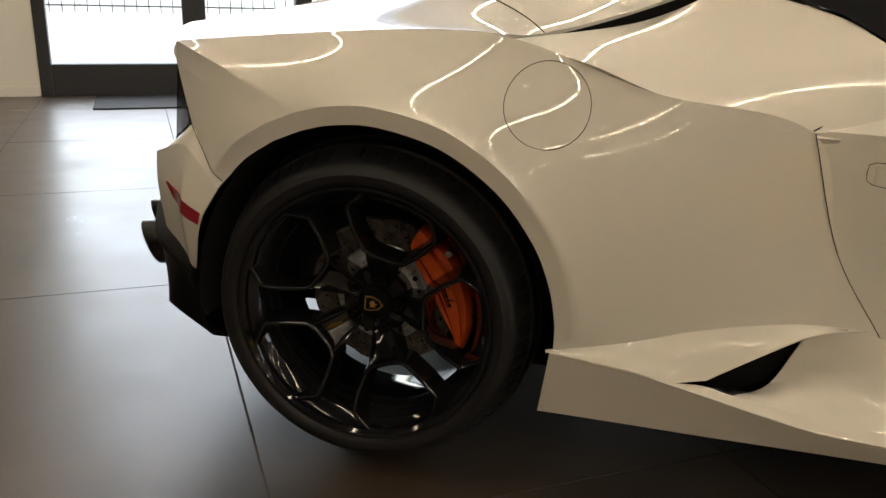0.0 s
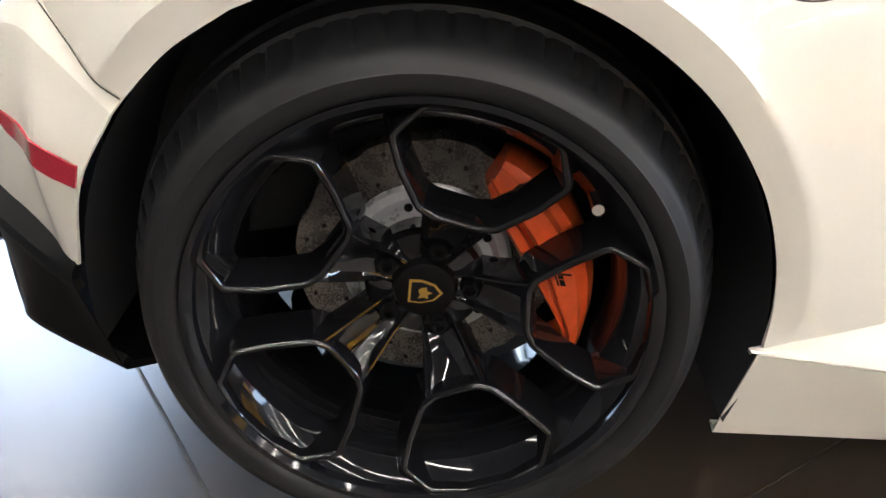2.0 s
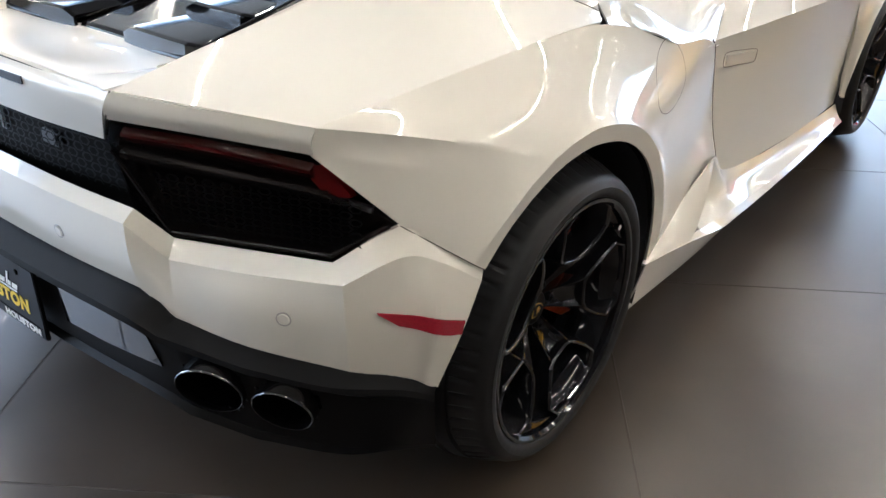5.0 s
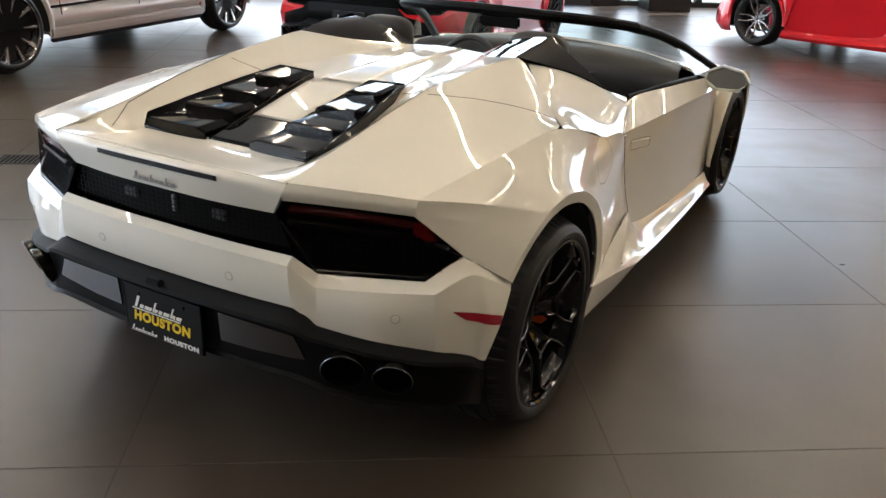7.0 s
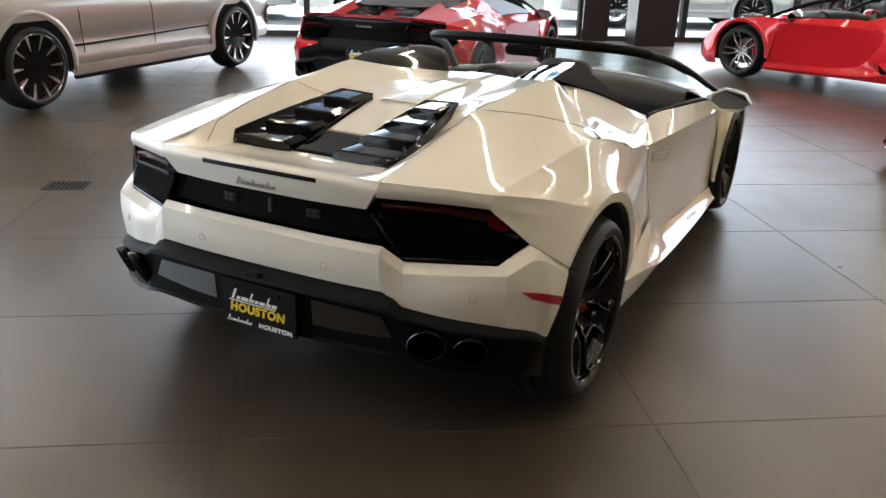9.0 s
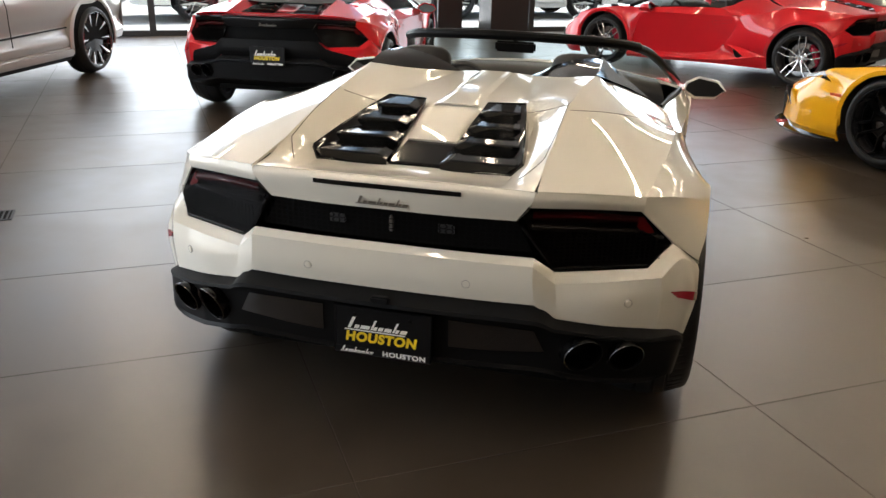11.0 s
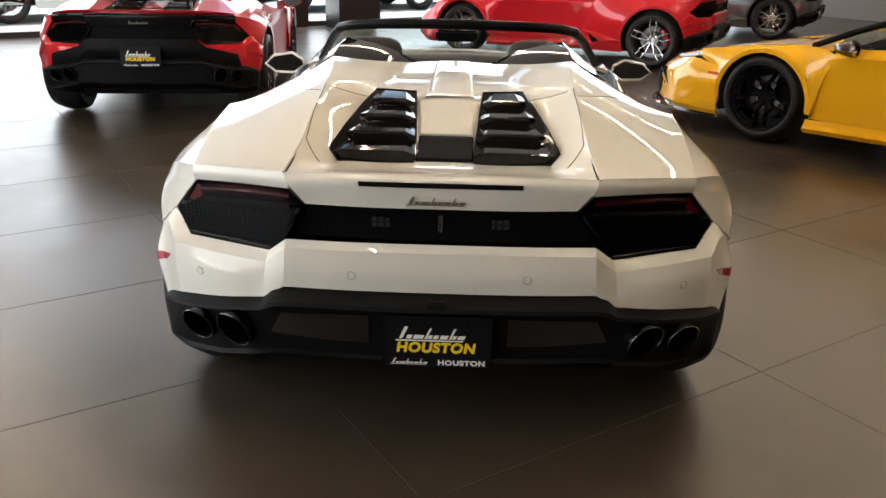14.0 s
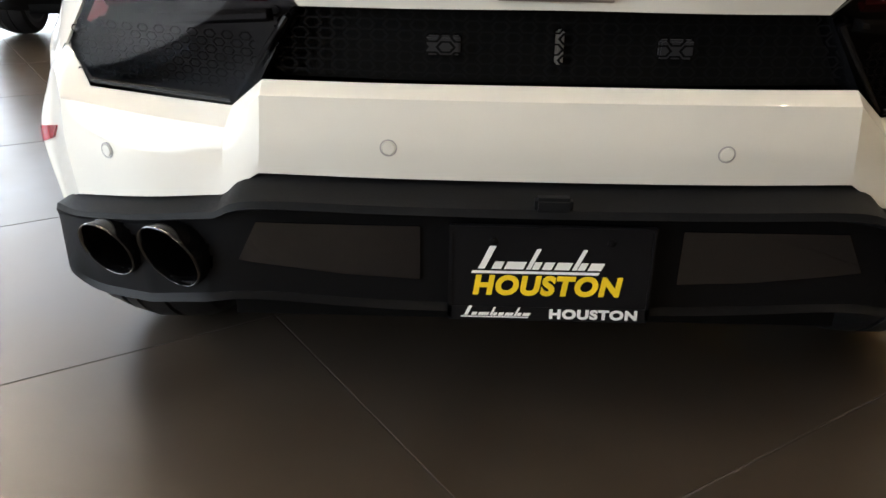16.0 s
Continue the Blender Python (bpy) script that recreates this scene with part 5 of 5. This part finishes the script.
def sports_car(label, category_name, paint, at, open_top=True, wheel_style="loop", mirror_paint=None, wheel_face=None, detail=False, plate=False, bumper_paint=None, brake=None, reach=1.0, front_wheel=.332):
    car = thing("sports_car", label, category_name, at)
    underbody(car)
    quarter_panels(car, paint)
    deck(car, paint)
    tail(car, paint, plate, bumper_paint)
    flank(car, paint)
    front(car, paint, reach)
    mirrors(car, mirror_paint or paint)
    glazing(car)
    cabin(car)
    if not open_top:
        r0 = [(0, 1.36, 1.155), (.30, 1.37, 1.148), (.52, 1.40, 1.125), (.61, 1.46, 1.085)]
        r1 = [(0, .95, 1.165), (.30, .95, 1.158), (.52, .97, 1.13), (.62, 1.0, 1.08)]
        r2 = [(0, .45, 1.10), (.28, .45, 1.095), (.46, .48, 1.07), (.60, .55, 1.01)]
        r3 = [(0, -.10, .965), (.24, -.10, .962), (.40, -.06, .97), (.55, .0, .965)]
        part("roof", patch([both(r) for r in (r0, r1, r2)], nu=4, nv=4, heart=(0, .8, .5)), paint, car)
        part("rear_window", patch([both(r) for r in (r2, lerp_rows(r2, r3, .5, 0, .01), r3)], nu=4, nv=4, heart=(0, .2, .5)), gloss_black, car)
        for s in (1, -1):
            q = [(.62 * s, 1.44, 1.06), (.63 * s, 1.0, 1.06), (.62 * s, .70, 1.02), (.76 * s, 1.08, .84), (.83 * s, 1.5, .83), (.845 * s, 1.98, .81)]
            part("side_window", prism(bmesh.new(), q, (-.006 * s, 0, 0)), tinted, car)
            line = [(.76 * s, 1.05, .84), (.63 * s, .68, 1.02), (.60 * s, .50, 1.02), (.55 * s, 0.0, .96)]
            low = [(.76 * s, 1.0, .83), (.72 * s, .62, .84), (.70 * s, .40, .88), (.62 * s, 0.0, .955)]
            part("roof_pillar", patch([line, lerp_rows(line, low, .5, .01 * s), low], nu=4, nv=3, heart=(0, .5, .5)), paint, car)
    for s in (1, -1):
        wheel(car, (.925 * s, .003, .350), s, R=.348, rim=.2655, style=wheel_style, face=wheel_face, detail=detail and s > 0, spin=1.5 * s, brake=brake)
        wheel(car, (.915 * s, 2.62, front_wheel), s, R=front_wheel, rim=.262, width=.25, style=wheel_style, face=wheel_face, detail=False, spin=20, brake=brake)
    return car


# ---- other vehicles ----
def tall_car(label, category_name, paint, at, length=5.1, width=1.98, height=1.62, base=3.0, R=.385, rear=.98, deck_height=1.02, style="blade", roof_mat=None, hatch=True):
    """A tall car or saloon: flanks with flared arches, bonnet, glazed cabin, lamps and wheels. Its rear axle stands at the origin."""
    car = thing("parked_car", label, category_name, at)
    hw = width / 2
    y0, y1 = -rear, length - rear
    ra, fa = 0.0, base
    sill, belt = .30 if R > .36 else .22, deck_height
    ys = (y0 + .06, ra - R * 1.1, (ra + fa) / 2 - .4, (ra + fa) / 2 + .5, fa + R * .7, y1 - .12)
    wid = (hw * .86, hw * .97, hw * .965, hw * .965, hw * .97, hw * .84)
    rows = [[(w * .95, y, sill + .02) for w, y in zip(wid, ys)], [(w * .985, y, sill + .12) for w, y in zip(wid, ys)], [(w * .935, y, (sill + belt) * .5 - .10) for w, y in zip(wid, ys)], [(w * .975, y, (sill + belt) * .5 + .02) for w, y in zip(wid, ys)],
            [(w, y, belt - .20) for w, y in zip(wid, ys)], [(w * .985, y, belt - .06) for w, y in zip(wid, ys)], [(w * .93, y, belt + .02) for w, y in zip(wid, ys)]]
    pair("body_side", rows, paint, car, nu=5, nv=4, heart=(0, 1.4, .6))
    for name, yy, out in (("tail_panel", y0, -1), ("nose_panel", y1, 1)):
        e = ys[0] if out < 0 else ys[-1]
        w = wid[0] if out < 0 else wid[-1]
        rr = [both([(0, yy + .02 * out, z), (w * .6, yy, z), (w * k, e, z)]) for z, k in ((sill + .02, .95), (sill + .14, .985), (belt - .20, 1.0), (belt - .06, .985), (belt + .02, .93))]
        part(name, patch(rr, nu=4, nv=4, heart=(0, 1.4, .6)), paint, car)
    nose = belt - .06
    rr = [both([(0, fa - .25, belt + .10), (hw * .6, fa - .25, belt + .08), (hw * .89, fa - .25, belt + .02)]), both([(0, fa + .35, belt + .03), (hw * .6, fa + .35, belt + .01), (hw * .89, fa + .30, belt)]), both([(0, y1 - .02, nose), (hw * .6, y1 - .06, nose), (hw * .80, y1 - .14, nose)])]
    part("bonnet", patch(rr, nu=4, nv=4, heart=(0, 1.4, .4)), paint, car)
    top = height
    back = y0 + (.35 if hatch else 1.0)
    roof = [both([(0, y, z), (hw * .45, y, z - .015), (hw * .66, y, z - .06)]) for y, z in ((back + .30, top - .07), (.9, top), (1.7, top - .03))]
    part("roof", patch(roof, nu=4, nv=4, heart=(0, 1.2, .8)), roof_mat or paint, car)
    for s in (1, -1):
        q = [(hw * .66 * s, back + .30, top - .13), (hw * .66 * s, 1.7, top - .09), (hw * .90 * s, fa - .30, belt + .02), (hw * .92 * s, back + .05, belt + .03)]
        part("side_window", prism(bmesh.new(), q, (-.01 * s, 0, 0)), tinted, car)
        part("window_post", bar(bmesh.new(), (hw * .675 * s, 1.0, top - .08), (hw * .93 * s, 1.05, belt + .02), .07, .09, .02, .02, up=(s * .9, 0, .3)), roof_mat or paint, car)
        q = [(hw * .45 * s, y1 - .06, nose - .06), (hw * .84 * s, y1 - .17, nose - .05), (hw * .84 * s, y1 - .20, nose - .16), (hw * .50 * s, y1 - .05, nose - .14)]
        part("headlight", prism(bmesh.new(), [(p[0] * 1.01, p[1] + .03, p[2]) for p in q], (0, -.05, 0)), headlamp, car)
        q = [(hw * .40 * s, y0 + .02, belt - .10), (hw * .87 * s, y0 + .07, belt - .10), (hw * .87 * s, y0 + .07, belt - .18), (hw * .45 * s, y0 + .02, belt - .16)]
        part("tail_lamp", prism(bmesh.new(), [(p[0] * 1.01, p[1] - .025, p[2]) for p in q], (0, .05, 0)), lens_red, car)
        for y in (.62, 1.66):
            part("door_joint", tube(bmesh.new(), [(hw * .955 * s, y, sill + .15), (hw * .962 * s, y - .02, (sill + belt) / 2), (hw * .976 * s, y - .04, belt - .2), (hw * .94 * s, y - .06, belt)], .004, 6), satin_black, car)
        if style == "blade":
            part("door_trim", bar(bmesh.new(), (hw * .945 * s, .52, sill + .225), (hw * .945 * s, base - .50, sill + .255), .020, .012, .02, .02, up=(s, 0, 0)), satin_black, car, "dark strip low on the doors")
            part("under_sill", boxed(((hw * .93 * s, (ra + fa) / 2, sill - .065), (.05, base - 2.5 * R, .05)), bevel=.01), matt_black, car)
        part("rocker", boxed(((hw * .95 * s, (ra + fa) / 2, sill + .0), (.06, base - 2.3 * R, .10)), bevel=.02), paint, car)
        for y in (ra, fa):
            ring = lathe(bmesh.new(), [(-.10, R * 1.14), (.006, R * 1.14), (.014, R * 1.17), (.014, R * 1.27), (.004, R * 1.32), (-.08, R * 1.36)], 56)
            bmesh.ops.delete(ring, geom=[v for v in ring.verts if v.co.z < sill - R - .02], context="VERTS")
            for v in ring.verts:
                v.co.x *= s
            part("arch_flare", ring, paint, car).matrix_local = Matrix.Translation((hw * .965 * s, y, R))
            hollow = lathe(bmesh.new(), [(-.02, 0), (-.02, R * 1.15)], 40)
            bmesh.ops.delete(hollow, geom=[v for v in hollow.verts if v.co.z < sill - R - .02], context="VERTS")
            part("arch_hollow", hollow, dark_void, car).matrix_local = Matrix.Translation(((hw * .965 + .028) * s, y, R)) @ (Matrix() if s > 0 else Matrix.Rotation(math.pi, 4, "Z"))
            w = wheel(car, ((hw * .965 + .03) * s, y, R), s, R=R, rim=R * .77, width=.27, style=style, face=rim_silver if style != "blade" else rim_silver, detail=False, brake=satin_black)
    bm = patch([both([(0, 1.72, top - .05), (hw * .63, 1.72, top - .10)]), both([(0, fa - .25, belt + .10), (hw * .86, fa - .30, belt + .03)])], nu=3, nv=3, flange=0)
    part("windscreen", bm, tinted, car)
    bm = patch([both([(0, back + .28, top - .09), (hw * .63, back + .28, top - .14)]), both([(0, back - .05, belt + .04), (hw * .86, back + .02, belt + .03)])], nu=3, nv=3, flange=0)
    part("rear_window", bm, tinted, car)
    part("floor_pan", boxed(((0, (y0 + y1) / 2, sill + .02), (width * .8, length * .85, .06))), matt_black, car)
    return car


# ---- the showroom; its walls run along U and V, turned from the cars ----
TURN = radians(34.3)
ROOM = Matrix.Rotation(TURN, 4, "Z")
U0, U1, V0, V1, CEIL = -5.85, 16.0, -10.0, 11.45, 4.2


def room_box(name, lo, hi, mat, label, category, kind="structure", bevel=0.0):
    c = [(a + b) / 2 for a, b in zip(lo, hi)]
    s = [b - a for a, b in zip(lo, hi)]
    ob = part(name, boxed(((0, 0, 0), s), bevel=bevel), mat, None, smooth=0)
    ob.matrix_world = ROOM @ Matrix.Translation(c)
    return tagged(ob, label, category, kind=kind)


room_box("ground", (-400, -400, -.30), (400, 400, -.06), asphalt, "pale sunlit parking lot around the building", "ground")
floor = room_box("floor", (U0 - .2, V0 - .2, -.055), (U1 + .2, V1 + .2, -.0012), grout_mat, "showroom floor of large dark porcelain tiles", "floor")
room_box("ceiling", (U0 - .2, V0 - .2, CEIL), (U1 + .2, V1 + .2, CEIL + .2), ceiling_paint, "dark ceiling with rows of linear lights", "ceiling")


def glazed_wall(name, along, fixed, bays):
    """A shopfront: posts, rails and panes. bays: (start, end, kind)."""
    wall = thing(name, "dark framed shopfront glazing down to the floor", "window wall", ROOM, kind="structure")

    def put(nm, a0, a1, z0, z1, d, mat, label=""):
        if along == "u":
            c, s = ((a0 + a1) / 2, fixed, (z0 + z1) / 2), (a1 - a0, d, z1 - z0)
        else:
            c, s = (fixed, (a0 + a1) / 2, (z0 + z1) / 2), (d, a1 - a0, z1 - z0)
        return part(nm, boxed((c, s), bevel=.004 if d > .02 and mat is not glass else 0), mat, wall, label, smooth=0)

    for a, b, kind in bays:
        if kind == "wall":
            put("wall_panel", a, b, 0, CEIL, .12, wall_paint, "plain cream wall panel")
            put("skirting", a, b - .003, 0, .09, .15, wall_paint)
            continue
        post = .10 if kind == "door" else .05
        put("post", a, a + post, 0, CEIL, .14, frame_metal)
        put("post", b - post, b, 0, CEIL, .14, frame_metal)
        a, b = a + post + .001, b - post - .001
        sill = .27 if kind == "door" else .08
        put("bottom_rail", a, b, .0, sill, .10, frame_metal)
        put("top_rail", a, b, CEIL - .12, CEIL, .10, frame_metal)
        put("cross_rail", a, b, 2.5, 2.58, .09, frame_metal)
        for z0, z1 in ((sill, 2.5), (2.58, CEIL - .12)):
            pane = put("pane", a, b, z0 + .001, z1 - .001, .012, glass)
            pane.visible_shadow = False
    return wall


glazed_wall("wall_north", "u", V1, [(a, b, "glass") for a, b in ((-5.85, -3.3), (-3.3, -.8), (-.8, 1.7), (1.7, 3.938), (4.382, 5.8), (5.8, 8.3), (8.3, 10.8), (10.8, 13.4), (13.4, 16.0))])
vs = (.64, 2.6, 4.8, 7.0, 9.2, 11.38)
glazed_wall("wall_west", "v", U0, [(-10.0, -1.72, "wall"), (-1.72, -.39, "door"), (-.389, .64, "door")] + [(a, b, "glass") for a, b in zip(vs, vs[1:])])
room_box("wall_east", (U1, V0, 0), (U1 + .2, V1, CEIL), taupe_wall, "plain taupe showroom wall", "wall")
room_box("wall_south", (U0, V0 - .2, 0), (U1, V0, CEIL), taupe_wall, "plain taupe showroom wall", "wall")

# daylight through the two glazed sides
for place, aim, size, power in ((ROOM @ Vector((U0 + .12, 4.6, 2.0)), ROOM @ Vector((0, 4.6, 2.0)), (12.5, 3.6), 230.0), (ROOM @ Vector((5.0, V1 - .12, 2.0)), ROOM @ Vector((5.0, 0, 2.0)), (21.0, 3.6), 440.0)):
    lamp = new("window_daylight", bpy.data.lights.new("window_daylight", "AREA"))
    lamp.data.shape, lamp.data.size, lamp.data.size_y = "RECTANGLE", *size
    lamp.data.energy, lamp.data.color = power, (0.93, 0.97, 1.0)
    lamp.matrix_world = look(place, aim)

room_box("column", (3.94, 11.28, 0), (4.38, 11.62, CEIL), column_dark, "slim dark column between the shopfront panes", "column")
room_box("column", (4.70, 10.70, 0), (5.40, 11.25, CEIL), column_dark, "square dark column by the windows", "column")
room_box("door_mat", (-5.68, -1.27, .001), (-4.84, .30, .012), matt_black, "dark entrance mat on the tiles", "mat", kind="object", bevel=.003)


def linear_light():
    """Two slim luminous arms that meet at a shallow bend."""
    light = thing("ceiling_light", "slim angled linear ceiling light, lit", "ceiling light", group="angled linear ceiling lights")
    for deg in (75, -75):
        m = Matrix.Rotation(radians(deg), 4, "Z") @ Matrix.Translation((1.42, 0, 0))
        part("housing", boxed(((0, 0, .025), (2.78, .06, .05)), bevel=.004), sign_black, light).matrix_local = m
        part("diffuser", boxed(((0, 0, -.004), (2.76, .034, .006))), led, light, "glowing diffuser").matrix_local = m
    return light


first = linear_light()
spots = [(-4.6 + 2.9 * i, -6.6 + 5.9 * j + (2.9 if i % 2 else 0)) for i in range(7) for j in range(3) if j or i % 2]
for k, (u, v) in enumerate(spots):
    m = ROOM @ Matrix.Translation((u, v, CEIL - .052))
    if k:
        copy_thing(first, m)
    else:
        first.matrix_world = m


def floor_vent(at):
    vent = thing("floor_vent", "small dark metal floor grille set in the tiles", "floor vent", at)
    part("frame", boxed(((0, .085, .002), (.27, .012, .008)), ((0, -.085, .002), (.27, .012, .008)), ((.13, 0, .002), (.012, .16, .008)), ((-.13, 0, .002), (.012, .16, .008))), frame_metal, vent)
    part("well", boxed(((0, 0, .0005), (.25, .16, .002))), dark_void, vent)
    for i in range(9):
        part("slat", boxed(((-.108 + .027 * i, 0, .003), (.009, .158, .006))), frame_metal, vent)
    return vent


floor_vent(Matrix.Translation((-2.86, .80, 0)) @ Matrix.Rotation(TURN, 4, "Z"))

# ---- the cars ----
sports_car("white open two-seat sports car with black wheels and orange calipers", "sports car", white_paint, Matrix(), detail=True, plate=True)


def heading(x, y, dx, dy):
    """Stands a car with its rear axle's middle at x, y, its nose towards dx, dy."""
    return Matrix.Translation((x, y, 0)) @ Matrix.Rotation(math.atan2(-dx, dy), 4, "Z")


sports_car("red two-seat sports coupe with black tail and dealer plate", "sports car", red_paint, heading(-2.64, 4.50, -.12, .99), open_top=False, wheel_style="y", wheel_face=rim_black, plate=True, bumper_paint=satin_black, brake=satin_black)
sports_car("red two-seat sports car with silver forked-spoke wheels", "sports car", red_paint, heading(2.705, 8.473, -.898, .440), wheel_style="y", wheel_face=rim_silver, brake=reflector_red)
sports_car("dark grey sports car with silver forked-spoke wheels", "sports car", grey_paint, heading(5.4, 12.1, -.898, .440), open_top=False, wheel_style="y", wheel_face=rim_silver, brake=satin_black)


def wedge_car(at):
    """The yellow car: the same low form with its own nose blades, splitter and black mirrors."""
    car = sports_car("yellow low wedge-shaped supercar with black wheels", "sports car", yellow_paint, at, open_top=False, wheel_style="loop", wheel_face=satin_black, brake=satin_black, reach=1.42, front_wheel=.358, mirror_paint=gloss_black)
    t = [(0, 3.99, .14), (.35, 3.96, .14), (.66, 3.80, .135), (.90, 3.44, .13), (.93, 3.12, .13)]
    part("front_splitter", patch([both(t), both([(p[0] * .96, p[1] - .12, p[2] + .012) for p in t])], nu=4, nv=2, flange=.02, heart=(0, 3, .5)), gloss_black, car, "black front splitter")
    for s in (1, -1):
        part("side_marker", boxed(((.936 * s, 3.04, .50), (.012, .10, .022)), bevel=.004), marker_orange, car, "orange side marker")
        for k in range(2):
            a, b = (.66 + .10 * k, 3.74 - .14 * k, .44), (.83 + .04 * k, 3.46 - .10 * k, .22)
            part("nose_blade", bar(bmesh.new(), (a[0] * s, a[1], a[2]), (b[0] * s, b[1], b[2]), .03, .03, .05, .05, up=(.7 * s, .7, 0)), gloss_black if k == 0 else yellow_paint, car)
    return car


wedge_car(heading(4.796, 2.42, -.67, .742))
tall_car("beige sport utility car with dark bladed wheels", "car", beige_paint, heading(-6.06, 2.21, -.133, .99), base=3.15, length=5.2)
# parked cars outside the glazing
for u, v, turn, paint, lab in ((-2.2, 15.6, 90, silver_paint, "silver pickup-like car parked outside the window"), (3.0, 15.2, 92, sign_white, "white car parked outside the window"), (8.6, 15.4, 88, silver_paint, "silver car parked outside the window"), (13.8, 15.6, 90, grey_paint, "grey car parked outside the window")):
    tall_car(lab, "car", paint, ROOM @ Matrix.Translation((u, v, -.06)) @ Matrix.Rotation(radians(turn), 4, "Z"), style="y", height=1.7 if paint is silver_paint else 1.5, deck_height=1.0)
rail = thing("fence", "dark metal fence along the bright forecourt", "fence", ROOM @ Matrix.Translation((-29.5, 0, -.06)))
for z in (.25, 1.05):
    part("rail", boxed(((0, 0, z), (.05, 36, .05))), frame_metal, rail)
for k in range(90):
    part("picket", boxed(((0, -18 + .4 * k, .6), (.03, .03, 1.15))), frame_metal, rail)

# ---- floor tiles ----
tiles = {}
for i in range(-4, 12):
    for j in range(-11, 12):
        a0, a1 = max(-.520 + 1.466 * i, U0 + .08), min(-.520 + 1.466 * (i + 1), U1)
        b0, b1 = max(.270 + .990 * j, V0), min(.270 + .990 * (j + 1), V1 - .08)
        if a1 - a0 < .05 or b1 - b0 < .05:
            continue
        size = (round(a1 - a0 - .004, 4), round(b1 - b0 - .004, 4))
        if size not in tiles:
            bm = box(bmesh.new(), (0, 0, -.003), (*size, .006), bevel=.0012)
            me = bpy.data.meshes.new("tile")
            bm.to_mesh(me)
            bm.free()
            me.materials.append(tile_mat)
            tiles[size] = me
        ob = new("tile", tiles[size])
        ob.parent = floor
        ob.matrix_world = ROOM @ Matrix.Translation(((a0 + a1) / 2, (b0 + b1) / 2, 0))
